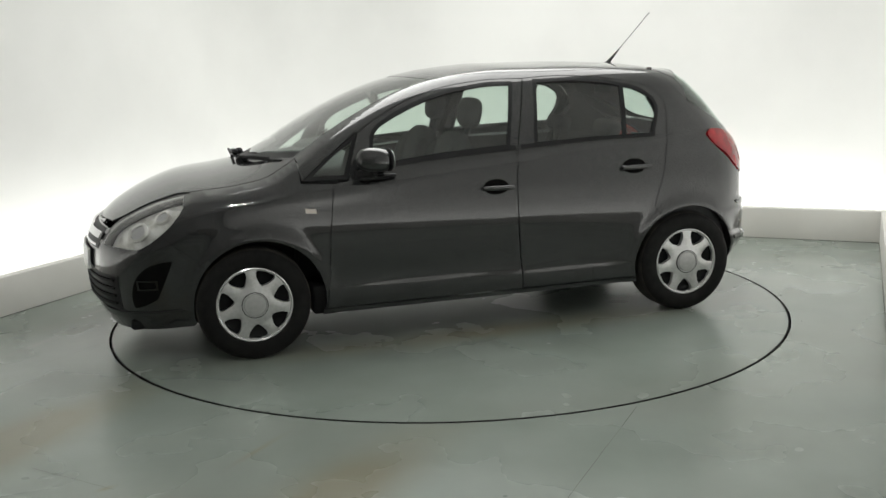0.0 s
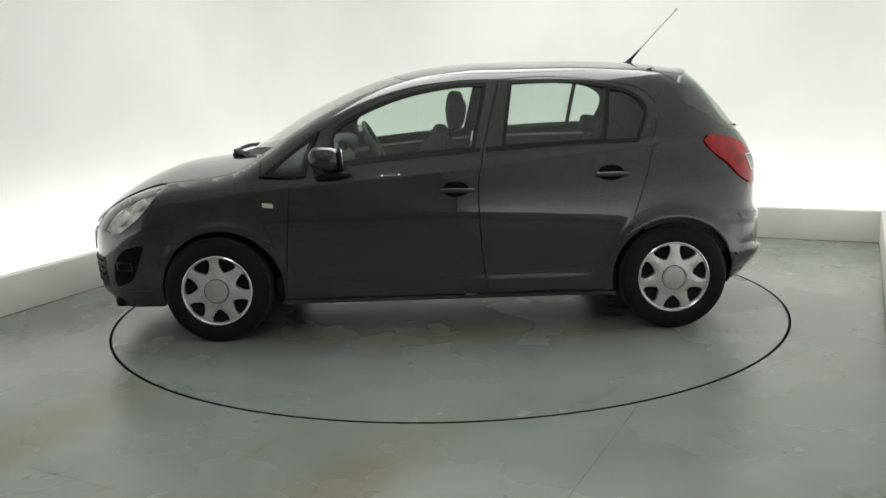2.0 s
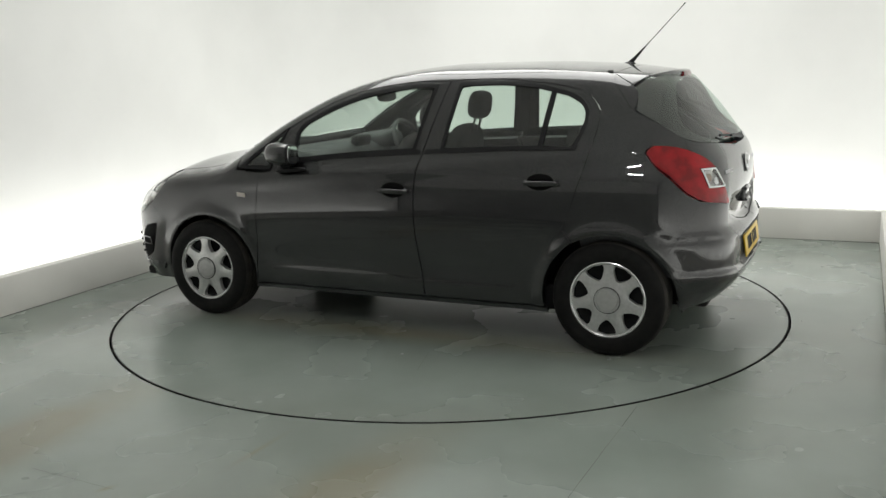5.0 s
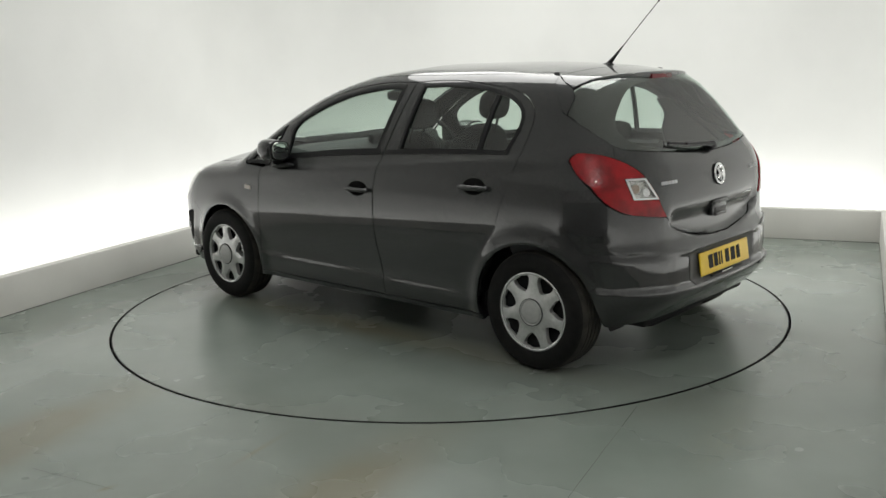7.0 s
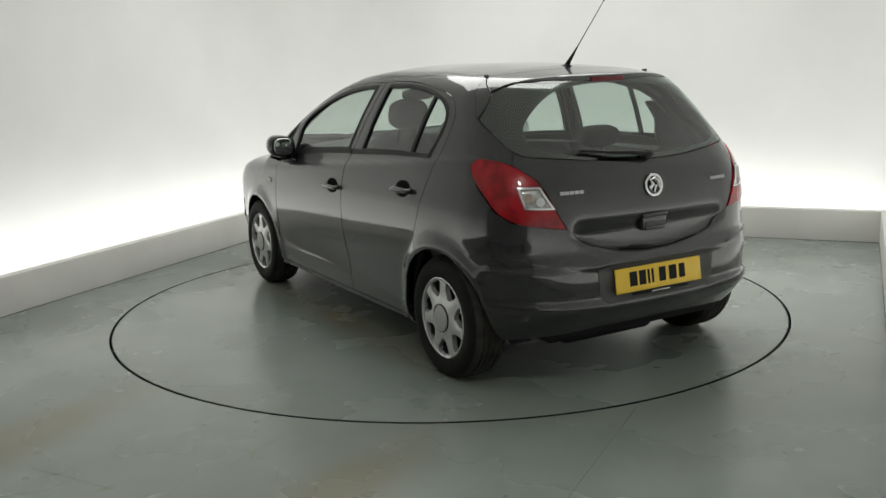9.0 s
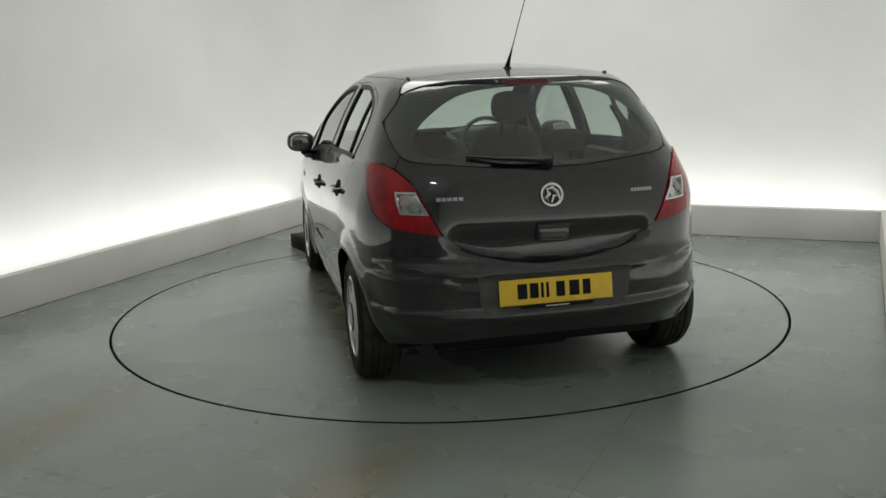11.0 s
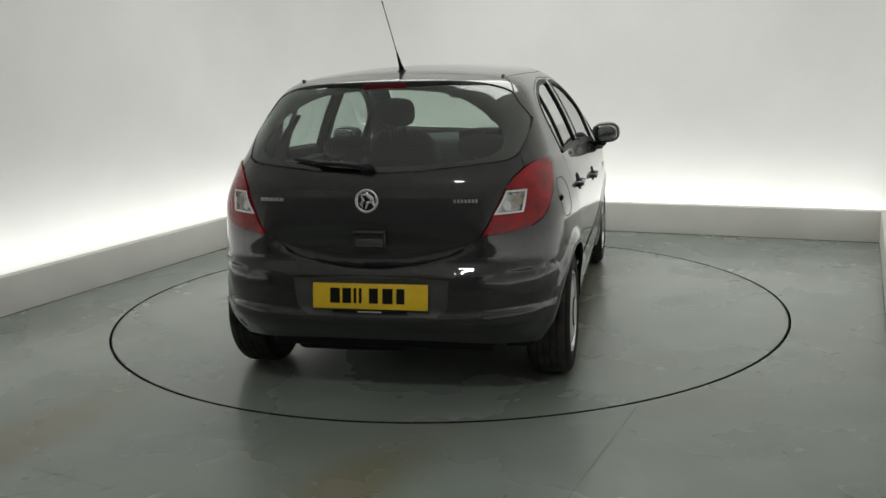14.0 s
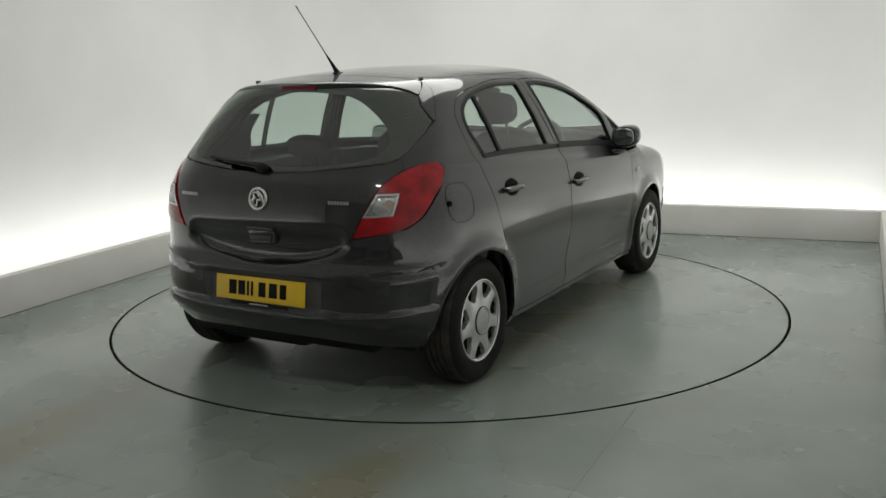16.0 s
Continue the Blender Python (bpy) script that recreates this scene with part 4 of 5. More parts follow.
lathe(bm, [(0.0001, 0.0), (0.044, 0.0), (0.046, -0.005)], 32, m_badge)
part("badge_disc", bm, BLACK_GLOSS, gate, "dark disc behind the badge")
for y0, zc, n_, wd, run in ((0.518, 0.912, 5, 0.019, 0.128), (-0.366, 0.906, 7, 0.010, 0.112)):
    bm = bmesh.new()
    for k in range(n_):
        yy = y0 - (k + 0.5) * (run / n_)
        p_, q_ = on_tail(yy, zc, 0.002)
        bmesh.ops.create_cube(bm, size=1, matrix=Matrix.Translation(p_) @ q_.to_track_quat("X", "Z").to_matrix().to_4x4() @ Matrix.Diagonal((0.004, wd, 0.015, 1)))
    part("lettering_bar", bm, CHROME_DULL, gate, "small chrome lettering", smooth=False)
bm = bmesh.new()
box(bm, (0.05, 0.150, 0.078), (-1.762, 0.0, 0.742), 0.012, (0, -4, 0))
grip = part("grip", bm, PAINT, gate, "raised body-coloured tailgate grip")
bm = bmesh.new()
box(bm, (0.01, 0.120, 0.024), (-1.787, 0.0, 0.732), 0.004, (0, -4, 0))
part("grip_hollow", bm, PAINT_DULL, grip, "shaded finger hollow")
for zz, ww in ((0.772, 0.150), (0.712, 0.118)):
    bm = bmesh.new()
    box(bm, (0.016, ww, 0.018), (-1.786, 0.0, zz), 0.004, (0, 38, 0))
    part("grip_lip", bm, PAINT, grip, "rounded shiny edge of the grip")

# bumpers
rb_side = [q for q in arch(ARCH_R, 141, 186, n=12)]
side3 = raised(np.array(rb_side), "side")
low_edge = flat(raised(np.array([(-1.575, 0.245)]), "side"), "tail")
edge3 = raised(np.array([(-1.60, 0.66), (-1.662, 0.788)]), "side")
rb_half = loop(flat(gate_low, "tail")[::-1], flat(low_[:3], "tail"), flat(raised(np.linspace((-1.662, 0.788), (-1.60, 0.66), 7), "side"), "tail"), flat(raised(np.linspace((-1.60, 0.66), rb_side[0], 7), "side"), "tail"), flat(side3, "tail"), [tuple(flat(side3[-1:], "tail")[0]), (float(flat(side3[-1:], "tail")[0][0]) - 0.012, 0.248)], [(float(flat(side3[-1:], "tail")[0][0]) - 0.012, 0.248), (0.5, 0.262), (0.25, 0.278), (0.0, 0.280)])
rb_half[0, 0] = rb_half[-1, 0] = 0
rear_bumper = panel("rear_bumper", [np.concatenate([rb_half, rb_half[::-1][1:-1] * (-1, 1)])], "tail", PAINT, car, gap=0.0003, depth=0.05, step=0.016)
for flip in (False, True):
    panel("bumper_strip", [loop([(0.38, 0.588), (0.43, 0.606), (0.55, 0.620), (0.68, 0.624)], [(0.68, 0.624), (0.66, 0.606)], [(0.66, 0.606), (0.55, 0.587), (0.38, 0.588)])], "tail", PAINT, rear_bumper, "raised rubbing strip", gap=0, depth=0.012, step=0.02, lift=0.008, flip=flip)
    panel("bumper_flare", [loop([(0.34, 0.398), (0.45, 0.404), (0.58, 0.412), (0.70, 0.418)], [(0.70, 0.418), (0.69, 0.396)], [(0.69, 0.396), (0.55, 0.380), (0.34, 0.388)])], "tail", PAINT, rear_bumper, "raised lower flare", gap=0, depth=0.012, step=0.02, lift=0.008, flip=flip)
pad = loop([(0.31, 0.572), (0.0, 0.585), (-0.31, 0.572)], [(-0.31, 0.572), (-0.30, 0.44)], [(-0.30, 0.44), (-0.26, 0.405)], [(-0.26, 0.405), (0.26, 0.405)], [(0.26, 0.405), (0.30, 0.44)], [(0.30, 0.44), (0.31, 0.572)])
panel("plate_recess", [pad], "tail", PAINT_DULL, rear_bumper, "shallow number plate housing", gap=0, depth=0.002, step=0.015, lift=0.0025)
bm = bmesh.new()
box(bm, (0.008, 0.524, 0.113), (0, 0, 0), 0.003)
bm.transform(pose(-1.818, 0, 0.494, 0, 8, 0))
plate = part("number_plate", bm, YELLOW, rear_bumper, "yellow number plate with black characters")
for k, (yy, wd, hh) in enumerate(((0.158, 0.044, 0.066), (0.104, 0.040, 0.066), (0.066, 0.012, 0.066), (0.042, 0.012, 0.066), (-0.018, 0.040, 0.066), (-0.082, 0.046, 0.066), (-0.140, 0.036, 0.066))):
    bm = bmesh.new()
    box(bm, (0.002, wd, hh), (0, 0, 0))
    bm.transform(pose(-1.818, 0, 0.494, 0, 8, 0) @ pose(-0.0048, yy, 0.003))
    part("plate_bar", bm, BLACK, plate, "black bar", smooth=False)
bm = bmesh.new()
box(bm, (0.006, 0.34, 0.012), (-1.830, 0.0, 0.428), 0.002)
part("plate_strip", bm, BLACK, plate, "black strip below the plate")
bm = bmesh.new()
box(bm, (0.004, 0.11, 0.006), (-1.8335, 0.0, 0.428), 0.001)
part("strip_bar", bm, SILVER, plate, "pale bar of small print")

fb_side = raised(np.array([(1.50, 0.505)] + arch(ARCH_F, 38, -13, n=12)), "side")
fb_lamp = flat(head2[3:][::1], "nose")
fb_half = loop([(0.0, 0.705), (0.2, 0.703), (0.36, 0.70), (flat(head[1:2], "nose")[0][0] - 0.004, 0.690)], flat([head[1], head[0]], "nose"), fb_lamp[::-1], flat(raised(np.linspace((1.70, 0.68), (1.50, 0.505), 8), "side"), "nose"), flat(fb_side, "nose"),
               [tuple(flat(fb_side[-1:], "nose")[0]), (float(flat(fb_side[-1:], "nose")[0][0]) - 0.012, 0.205)], [(float(flat(fb_side[-1:], "nose")[0][0]) - 0.012, 0.205), (0.5, 0.185), (0.0, 0.18)])
fb_half[0, 0] = fb_half[-1, 0] = 0
front_bumper = panel("front_bumper", [np.concatenate([fb_half, fb_half[::-1][1:-1] * (-1, 1)])], "nose", PAINT, car, gap=0.0003, depth=0.05, step=0.025)


def nose_strip(name, a0, a1, z0, z1, mat, owner, label, lift, bow=0.0):
    lp = np.concatenate([[(a, z0 + bow * (a / 0.4) ** 2) for a in np.linspace(a0, a1, 16)], [(a, z1 + bow * (a / 0.4) ** 2) for a in np.linspace(a1, a0, 16)]])
    return panel(name, [lp], "nose", mat, owner, label, gap=0, depth=0.012, step=0.025, lift=lift)


grille = nose_strip("grille", -0.36, 0.36, 0.595, 0.695, SEAL, front_bumper, "black upper grille", 0.002)
nose_strip("grille_bar", -0.37, 0.37, 0.640, 0.672, CHROME, grille, "broad chrome bar", 0.020)
nose_strip("grille_bar", -0.35, 0.35, 0.605, 0.615, CHROME, grille, "thin chrome bar", 0.012)
lower_grille = nose_strip("lower_grille", -0.50, 0.50, 0.30, 0.475, SEAL, front_bumper, "black lower air intake", 0.002)
for z in (0.33, 0.37, 0.41, 0.45):
    nose_strip("slat", -0.48, 0.48, z - 0.006, z + 0.006, BLACK, lower_grille, "", 0.012)
nose_strip("front_plate", -0.27, 0.27, 0.47, 0.575, PLATE_WHITE, front_bumper, "white number plate", 0.022)
for flip in (False, True):
    fog_uv = loop(flat([(1.858, 0.706, 0.308), (1.872, 0.700, 0.36), (1.848, 0.728, 0.463), (1.767, 0.773, 0.537), (1.655, 0.807, 0.559)], "nose"), flat([(1.655, 0.807, 0.559), (1.668, 0.801, 0.524), (1.707, 0.785, 0.431), (1.741, 0.767, 0.357)], "nose"), flat([(1.741, 0.767, 0.357), (1.800, 0.735, 0.325), (1.858, 0.706, 0.308)], "nose"))
    fog = panel("fog_recess", [fog_uv], "nose", RECESS, front_bumper, "black fog lamp recess", gap=0.002, depth=0.004, step=0.03, lift=0.002, flip=flip)
    c_ = flat([(1.795, 0.755, 0.43)], "nose")[0]
    sq = np.array([(c_[0] - 0.035, c_[1] - 0.025), (c_[0] + 0.045, c_[1] - 0.02), (c_[0] + 0.045, c_[1] + 0.03), (c_[0] - 0.035, c_[1] + 0.03)])
    panel("fog_surround", [fine(sq, 0.02), fine(shrink(sq, 0.009), 0.02)], "nose", BLACK_GLOSS, fog, "black fog lamp surround", gap=0, depth=0.008, step=0.02, lift=0.008, flip=flip)
    panel("splitter", [loop([(0.36, 0.30), (0.55, 0.288), (0.74, 0.30)], [(0.74, 0.30), (0.72, 0.265)], [(0.72, 0.265), (0.55, 0.255), (0.36, 0.27)], [(0.36, 0.27), (0.36, 0.30)])], "nose", PAINT, front_bumper, "raised lower edge", gap=0, depth=0.01, step=0.025, lift=0.010, flip=flip)

# antenna, roof caps, fuel lock
bm = bmesh.new()
base = Vector((-1.130, 0, 1.444))
tip = Vector((-1.435, 0, 1.764))
tube(bm, [base, base.lerp(tip, 0.12), base.lerp(tip, 0.3)], [0.016, 0.009, 0.0035], 10)
tube(bm, [base.lerp(tip, 0.28), base.lerp(tip, 0.96), base.lerp(tip, 0.962), tip], [0.0024, 0.0022, 0.0036, 0.0034], 8)
oval(bm, (0.075, 0.045, 0.03), base, (0, 3, 0))
part("antenna", bm, SEAL, car, "black whip aerial on the roof")
for s in (1, -1):
    bm = bmesh.new()
    box(bm, (0.030, 0.014, 0.012), (-1.16, 0.50 * s, float(raised(np.array([(-1.16, 0.50)]), "top")[0][2]) + 0.003), 0.004)
    part("roof_cap", bm, PAINT_DULL, car, "small grey roof rack cover")
bm = bmesh.new()
lathe(bm, [(0.0001, 0.003), (0.012, 0.003), (0.014, -0.004)], 20, pose(-1.45, 0.803, 0.877, 0, 0, 18) @ Matrix.Identity(4))
bm.transform(Matrix.Diagonal((1, -1, 1, 1)))
bmesh.ops.recalc_face_normals(bm, faces=bm.faces)
part("fuel_lock", bm, RECESS, car, "small round fuel flap lock")

# door mirrors
for s in (1, -1):
    flipm = Matrix.Diagonal((1, s, 1, 1))
    bm = bmesh.new()
    oval(bm, (0.19, 0.172, 0.128), (0.625, 0.888, 1.008), (6, -4, -14), 2.7, 16, 28)
    for v in bm.verts:
        if v.co.x < 0.552:
            v.co.x = 0.552 + (v.co.x - 0.552) * 0.12
    bm.transform(flipm)
    bmesh.ops.recalc_face_normals(bm, faces=bm.faces)
    mirror = part("door_mirror", bm, PAINT, car, "rounded body-coloured door mirror")
    bm = bmesh.new()
    oval(bm, (0.012, 0.136, 0.102), (0.546, 0.895, 1.007), (4, 3, 9), 3.0)
    bm.transform(flipm)
    bmesh.ops.recalc_face_normals(bm, faces=bm.faces)
    part("mirror_glass", bm, MIRROR, mirror, "silvered mirror glass")
    bm = bmesh.new()
    oval(bm, (0.020, 0.160, 0.121), (0.556, 0.892, 1.007), (4, 2, 7), 3.0)
    bm.transform(flipm)
    bmesh.ops.recalc_face_normals(bm, faces=bm.faces)
    part("mirror_rim", bm, SEAL, mirror, "black rim round the glass")
    bm = bmesh.new()
    tube(bm, [(0.69, 0.795, 0.925), (0.66, 0.83, 0.925), (0.62, 0.87, 0.945)], [0.028, 0.03, 0.026], 12)
    oval(bm, (0.20, 0.05, 0.028), (0.60, 0.845, 0.915), (0, 4, 0), 2.4)
    bm.transform(flipm)
    bmesh.ops.recalc_face_normals(bm, faces=bm.faces)
    part("mirror_foot", bm, SEAL, mirror, "black mirror foot")

# front wipers
for pts in (((1.235, 0.20, 0.985), (1.17, 0.36, 1.000), (1.06, 0.58, 1.002)), ((1.205, -0.48, 0.972), (1.265, -0.28, 0.990), (1.280, 0.10, 1.000))):
    bm = bmesh.new()
    a, b, c = (Vector(q) for q in pts)
    oval(bm, (0.07, 0.06, 0.05), a, (0, 20, 0))
    tube(bm, [a, a.lerp(b, 0.5) + Vector((0, 0, 0.014)), b + Vector((0, 0, 0.012)), b.lerp(c, 0.5) + Vector((0, 0, 0.010))], [0.014, 0.011, 0.009, 0.006])
    tube(bm, [b - (c - b) * 0.7 + Vector((0, 0, 0.006)), b + Vector((0, 0, 0.004)), c], 0.0085)
    part("windscreen_wiper", bm, SEAL, car, "black wiper arm and blade")


# ---- wheels ----
def hub_cap_mesh():
    turns = np.linspace(0, 2 * math.pi, 72, endpoint=False)
    rim = np.stack([0.196 * np.cos(turns), 0.196 * np.sin(turns)], -1)
    holes = []
    for k in range(7):
        a = 2 * math.pi * k / 7 + math.pi / 2 + math.pi / 7
        quad = []
        for r, h in ((0.106, 0.07), (0.124, 0.20), (0.148, 0.285), (0.170, 0.295), (0.180, 0.255), (0.182, 0.0), (0.180, -0.255), (0.170, -0.295), (0.148, -0.285), (0.124, -0.20), (0.106, -0.07)):
            quad.append((r * math.cos(a + h), r * math.sin(a + h)))
        holes.append(np.array(quad))
    uv, tri, border = tiled([rim] + holes, 0.012)
    r = np.hypot(uv[:, 0], uv[:, 1])
    ang = np.arctan2(uv[:, 1], uv[:, 0])
    y = 0.016 * np.exp(-(r / 0.10) ** 4) - 0.004
    y = y + 0.006 * np.cos(7 * (ang - math.pi / 2)) * np.exp(-((r - 0.14) / 0.035) ** 2)
    p = np.stack([uv[:, 0], y, uv[:, 1]], -1)
    verts, faces = list(p), []
    for t in tri:
        n = np.cross(p[t[1]] - p[t[0]], p[t[2]] - p[t[0]])
        faces.append(tuple(t) if n[1] > 0 else tuple(t[::-1]))
    for i, j in border:
        s = len(verts)
        verts += [p[i], p[j], p[j] - (0, 0.026, 0), p[i] - (0, 0.026, 0)]
        faces.append((s, s + 1, s + 2, s + 3))
    me = bpy.data.meshes.new("hub_cap")
    me.from_pydata([tuple(v) for v in verts], [], faces)
    me.materials.append(SILVER)
    me.shade_smooth()
    me.set_sharp_from_angle(angle=radians(35))
    return me


def cap_ring_mesh(name, profile, mat):
    bm = bmesh.new()
    lathe(bm, profile, 64)
    bmesh.ops.recalc_face_normals(bm, faces=bm.faces)
    me = bpy.data.meshes.new(name)
    bm.to_mesh(me)
    bm.free()
    me.materials.append(mat)
    me.shade_smooth()
    me.set_sharp_from_angle(angle=radians(40))
    return me


def tyre_mesh():
    bm = bmesh.new()
    prof = [(0.185, -0.006), (0.196, 0.004), (0.215, 0.010), (0.240, 0.013), (0.262, 0.010), (0.277, 0.002), (0.286, -0.008), (0.292, -0.018)]
    for g in (-0.045, -0.075, -0.105, -0.135):
        prof += [(0.2955, g + 0.006), (0.2955, g + 0.004), (0.2885, g + 0.003), (0.2885, g - 0.003), (0.2955, g - 0.004)]
    prof += [(0.292, -0.162), (0.286, -0.172), (0.262, -0.188), (0.22, -0.186), (0.19, -0.17)]
    lathe(bm, prof, 72)
    bmesh.ops.recalc_face_normals(bm, faces=bm.faces)
    for f in bm.faces:
        c = f.calc_center_median()
        f.material_index = int(math.hypot(c.x, c.z) > 0.287)
    me = bpy.data.meshes.new("tyre")
    bm.to_mesh(me)
    bm.free()
    me.materials.append(RUBBER)
    me.materials.append(TREAD)
    me.shade_smooth()
    me.set_sharp_from_angle(angle=radians(30))
    return me


def rim_mesh():
    bm = bmesh.new()
    lathe(bm, [(0.0001, -0.035), (0.06, -0.035), (0.10, -0.045), (0.150, -0.04), (0.176, -0.03), (0.186, -0.004), (0.192, -0.002), (0.186, -0.17), (0.0001, -0.175)], 48)
    bmesh.ops.recalc_face_normals(bm, faces=bm.faces)
    me = bpy.data.meshes.new("rim")
    bm.to_mesh(me)
    bm.free()
    me.materials.append(BLACK)
    me.shade_smooth()
    me.set_sharp_from_angle(angle=radians(35))
    return me


ring_me = cap_ring_mesh("cap_ring", [(0.1835, -0.006), (0.1845, 0.003), (0.190, 0.007), (0.1955, 0.004), (0.198, -0.006), (0.196, -0.02)], SILVER_BRIGHT)
disc_me = cap_ring_mesh("cap_centre", [(0.0001, 0.0165), (0.050, 0.0160), (0.0545, 0.0150), (0.0565, 0.0125), (0.0580, 0.0125), (0.0595, 0.0160), (0.0625, 0.0165), (0.0650, 0.0140), (0.0655, 0.002)], SILVER_DULL)
gap_me = cap_ring_mesh("cap_groove", [(0.0640, 0.004), (0.0640, 0.0135), (0.0680, 0.0135), (0.0680, 0.004)], RECESS)
cap_me, tyre_me, rim_me = hub_cap_mesh(), tyre_mesh(), rim_mesh()
for ax in (AXLE_F, AXLE_R):
    for s, face in ((1, 0.826), (-1, 0.826)):
        wheel = new("wheel")
        wheel.parent = car
        wheel.matrix_local = pose(ax, face * s, 0.2955, 0, 3 if ax > 0 else -2, 0 if s > 0 else 180)
        for nm, me, lb in (("tyre", tyre_me, "black road tyre"), ("rim", rim_me, "black steel rim"), ("hub_cap", cap_me, "silver seven-spoke wheel trim"), ("cap_ring", ring_me, "bright silver outer ring"), ("cap_centre", disc_me, "dull silver round centre"), ("cap_groove", gap_me, "dark groove round the centre")):
            ob = new(nm, me)
            ob.parent = wheel
            tagged(ob, lb)
        # inner wheel arch
        bm = bmesh.new()
        c_x = ARCH_F if ax > 0 else ARCH_R
        rows_ = []
        for i in range(25):
            a = radians(-12 + 204 * i / 24)
            skin = float(raised(np.array([(c_x + 0.343 * math.cos(a), HUB_Z + 0.343 * math.sin(a))]), "side")[0][1]) - 0.018
            rows_.append([bm.verts.new((c_x + r * math.cos(a), min(yy, skin) * s, HUB_Z + r * math.sin(a))) for r, yy in ((0.343, 0.79), (0.350, 0.77), (0.352, 0.56), (0.02, 0.56))])
        for a, b in zip(rows_, rows_[1:]):
            for k in range(3):
                bm.faces.new((a[k], a[k + 1], b[k + 1], b[k]))
        part("arch_liner", bm, BLACK, car, "black plastic wheel arch liner")

# underside
for nm, size, at, bev in (("floor_pan", (1.62, 1.44, 0.08), (0.02, 0, 0.250), 0.02), ("subframe", (0.48, 1.05, 0.10), (1.25, 0, 0.23), 0.02), ("undertray", (0.34, 1.36, 0.06), (1.72, 0, 0.215), 0.02),
                          ("boot_floor", (0.85, 1.05, 0.12), (-1.25, 0, 0.275), 0.02), ("bulkhead", (0.03, 1.24, 0.55), (1.02, 0, 0.56), 0.01), ("silencer", (0.22, 0.55, 0.13), (-1.55, 0.15, 0.250), 0.04), ("rear_axle", (0.13, 1.30, 0.13), (-1.22, 0, 0.235), 0.03),
                          ("front_jack_rail", (0.16, 1.52, 0.16), (0.885, 0, 0.27), 0.02), ("rear_jack_rail", (0.10, 1.52, 0.14), (-0.90, 0, 0.27), 0.02)):
    bm = bmesh.new()
    box(bm, size, at, bev)
    part(nm, bm, BLACK, car, "black underside panel")

# ---- cabin ----
bm = bmesh.new()
oval(bm, (0.62, 1.30, 0.34), (0.88, 0, 0.83), (0, 6, 0), 4.0)
oval(bm, (0.30, 0.46, 0.14), (0.72, -0.36, 0.975), (0, 8, 0), 3.0)
dash = part("dashboard", bm, TRIM, car, "dark grey dashboard")
bm = bmesh.new()
box(bm, (0.05, 0.20, 0.13), (0.63, 0.0, 0.985), 0.02, (0, -15, 0))
part("display", bm, BLACK, dash, "small display in the dashboard's middle")
bm = bmesh.new()
m_sw = pose(0.44, -0.35, 0.95, 0, -64, 0) @ pose(0, 0, 0, 90, 0, 0)
lathe(bm, [(0.182 + 0.015 * math.cos(a), 0.015 * math.sin(a)) for a in np.linspace(0, 2 * math.pi, 9)], 36, m_sw)
oval(bm, (0.06, 0.15, 0.12), (0.455, -0.35, 0.945), (0, 24, 0), 2.5)
for dy in (-0.1, 0.1):
    tube(bm, [(0.45, -0.35 + dy * 0.4, 0.945), (0.44, -0.35 + dy * 1.8, 0.95)], 0.015)
tube(bm, [(0.47, -0.35, 0.93), (0.72, -0.35, 0.86)], 0.035)
bmesh.ops.recalc_face_normals(bm, faces=bm.faces)
part("steering_wheel", bm, TRIM, car, "dark grey steering wheel")


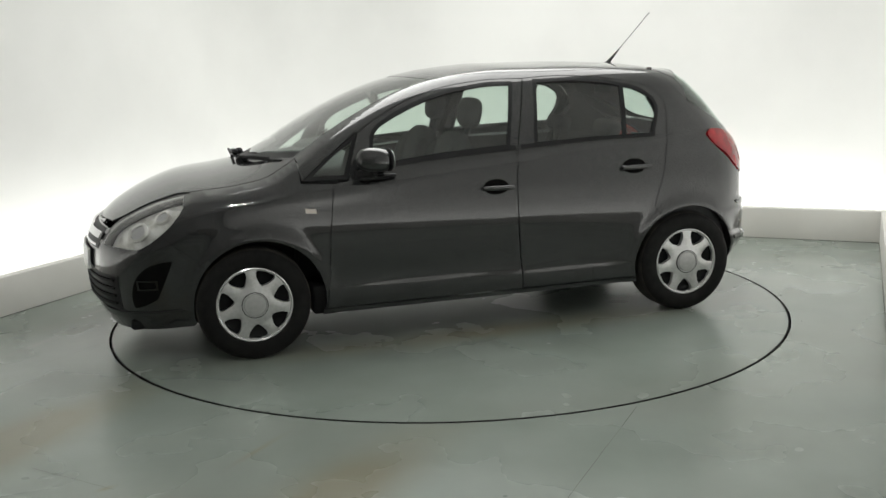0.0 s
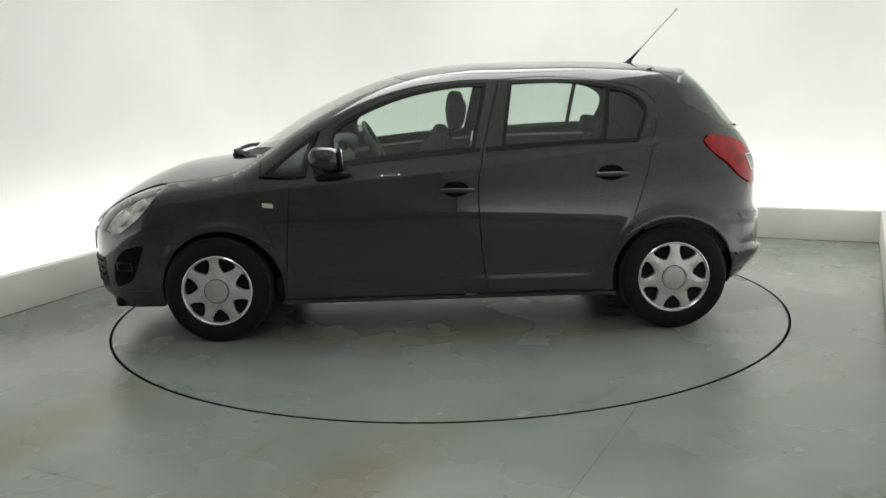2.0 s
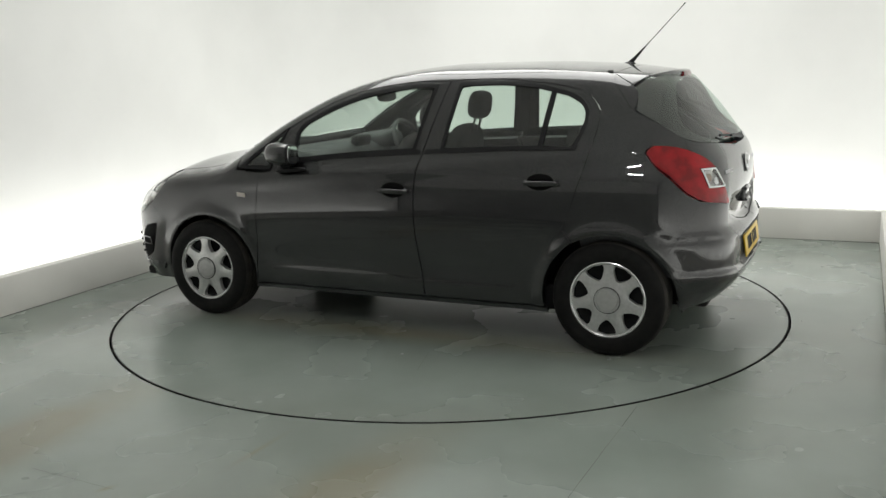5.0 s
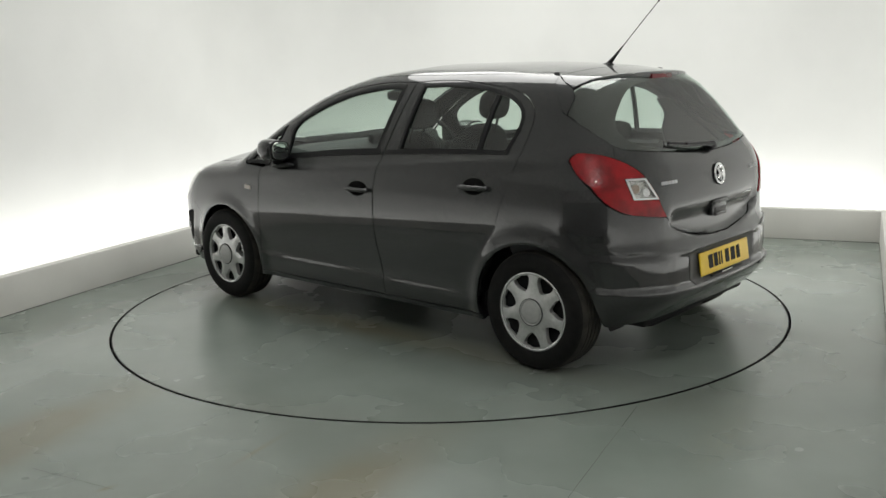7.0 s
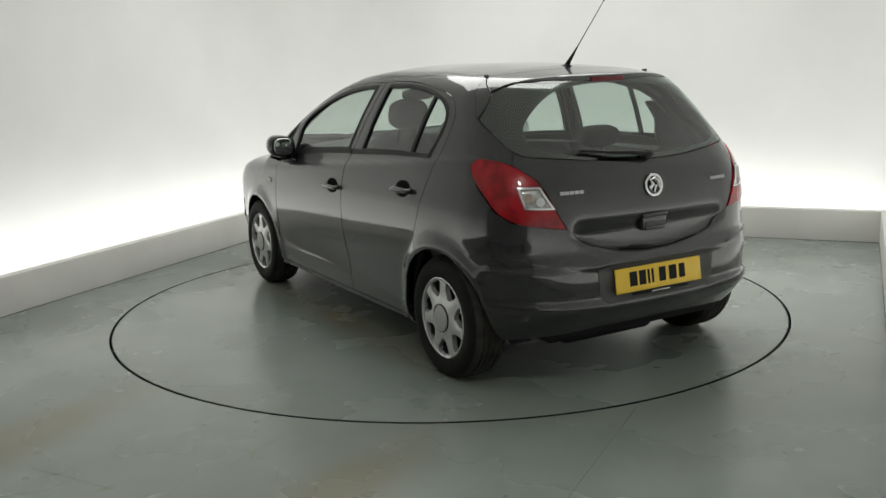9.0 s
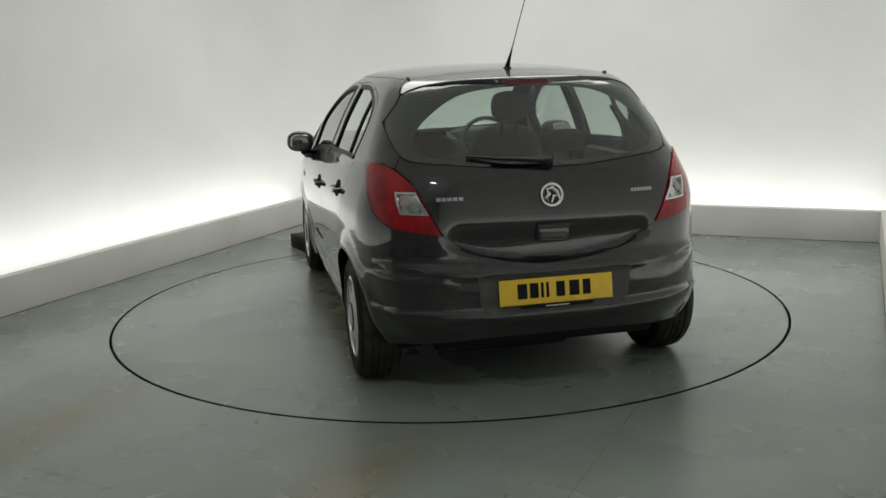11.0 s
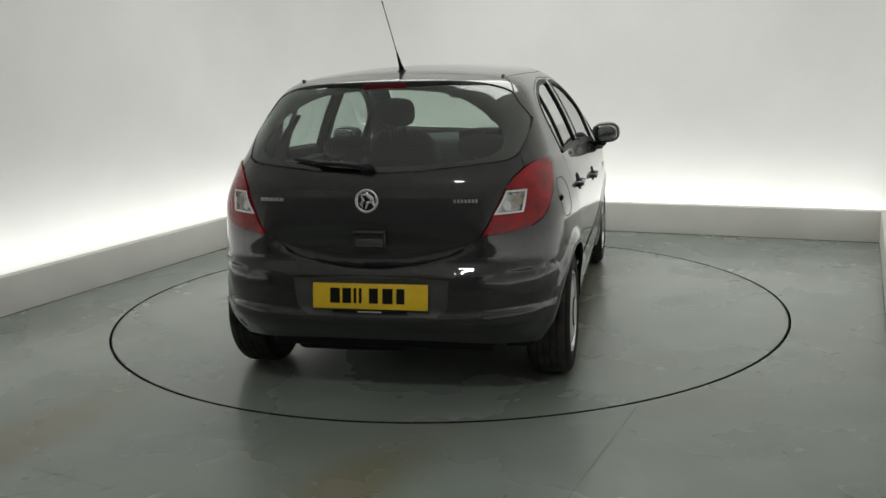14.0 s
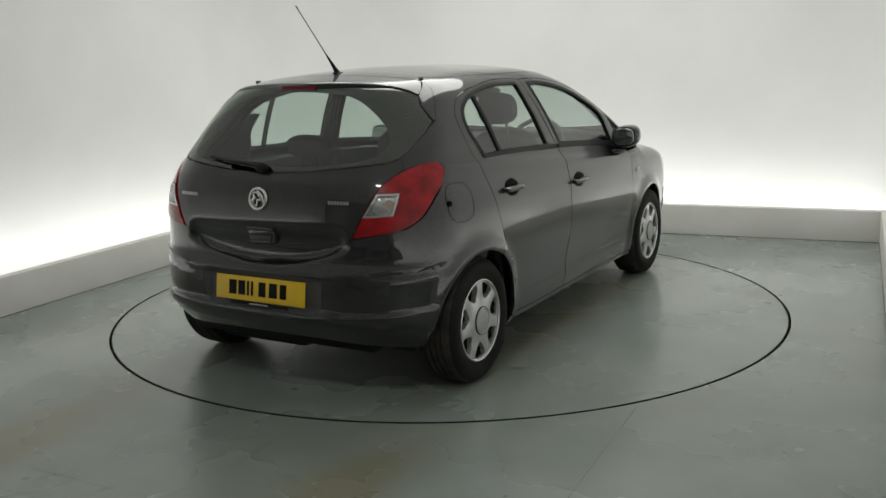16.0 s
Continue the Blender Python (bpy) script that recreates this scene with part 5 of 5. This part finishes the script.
def seat(x, y, wide, tall, head_z, head_wide, name):
    bm = bmesh.new()
    oval(bm, (0.50, wide, 0.17), (x + 0.30, y, 0.48), (0, -8, 0), 3.4)
    st = part(name, bm, FABRIC, car, "dark grey cloth seat")
    bm = bmesh.new()
    oval(bm, (0.15, wide, tall), (x + 0.02, y, 0.50 + tall / 2), (0, -14, 0), 3.2)
    for s in (-1, 1):
        oval(bm, (0.17, 0.12, tall * 0.8), (x + 0.055, y + s * (wide / 2 - 0.06), 0.49 + tall / 2), (0, -14, 0), 2.6)
    part("backrest", bm, FABRIC, st, "cloth backrest")
    top = 0.50 + tall
    for hy in ((y,) if wide < 0.7 else (y - 0.36, y + 0.36)):
        bm = bmesh.new()
        oval(bm, (0.11, head_wide, head_z[1] - head_z[0]), (x - 0.135, hy, sum(head_z) / 2), (0, -10, 0), 3.0)
        for s in (-0.05, 0.05):
            tube(bm, [(x - 0.08, hy + s, top - 0.10), (x - 0.13, hy + s, head_z[0] + 0.04)], 0.008)
        part("headrest", bm, FABRIC, st, "padded headrest")


seat(0.06, 0.345, 0.48, 0.60, (1.110, 1.285), 0.245, "front_seat")
seat(0.06, -0.345, 0.48, 0.60, (1.125, 1.305), 0.245, "front_seat")
seat(-0.82, 0.0, 1.22, 0.46, (1.010, 1.125), 0.26, "rear_seat")
bm = bmesh.new()
oval(bm, (0.03, 0.24, 0.072), (0.42, 0.0, 1.292), (0, 10, 0), 3.0)
tube(bm, [(0.43, 0.0, 1.30), (0.47, 0.0, 1.335)], 0.012)
part("interior_mirror", bm, SEAL, car, "black interior mirror")
panel("headlining", [bothsides(np.array([(0.24, 0.0), (0.22, 0.3), (0.14, 0.47), (-0.3, 0.51), (-0.9, 0.50), (-1.15, 0.46), (-1.2, 0.0)]))], "top", LINING, car, "pale grey headlining", gap=0, depth=0.005, step=0.08, lift=-0.03)
bm = bmesh.new()
box(bm, (0.52, 1.06, 0.02), (-1.32, 0, 0.90), 0.005)
part("parcel_shelf", bm, TRIM, car, "dark grey parcel shelf")


def motions():
    turn_rows, car_rows = [], []
    for i in range(17):
        t = float(i)
        a = 8.297e-4 * t ** 3 - 3.2328e-2 * t ** 2 - 8.2615 * t + 196.837
        turn_rows.append((t, pose(0, 0, 0, 0, 0, a)))
        car_rows.append((t, pose(0, 0, 0, 0, 0, a) @ pose(0, -0.0626, 0)))
    walk(turntable, turn_rows)
    walk(car, car_rows)


motions()
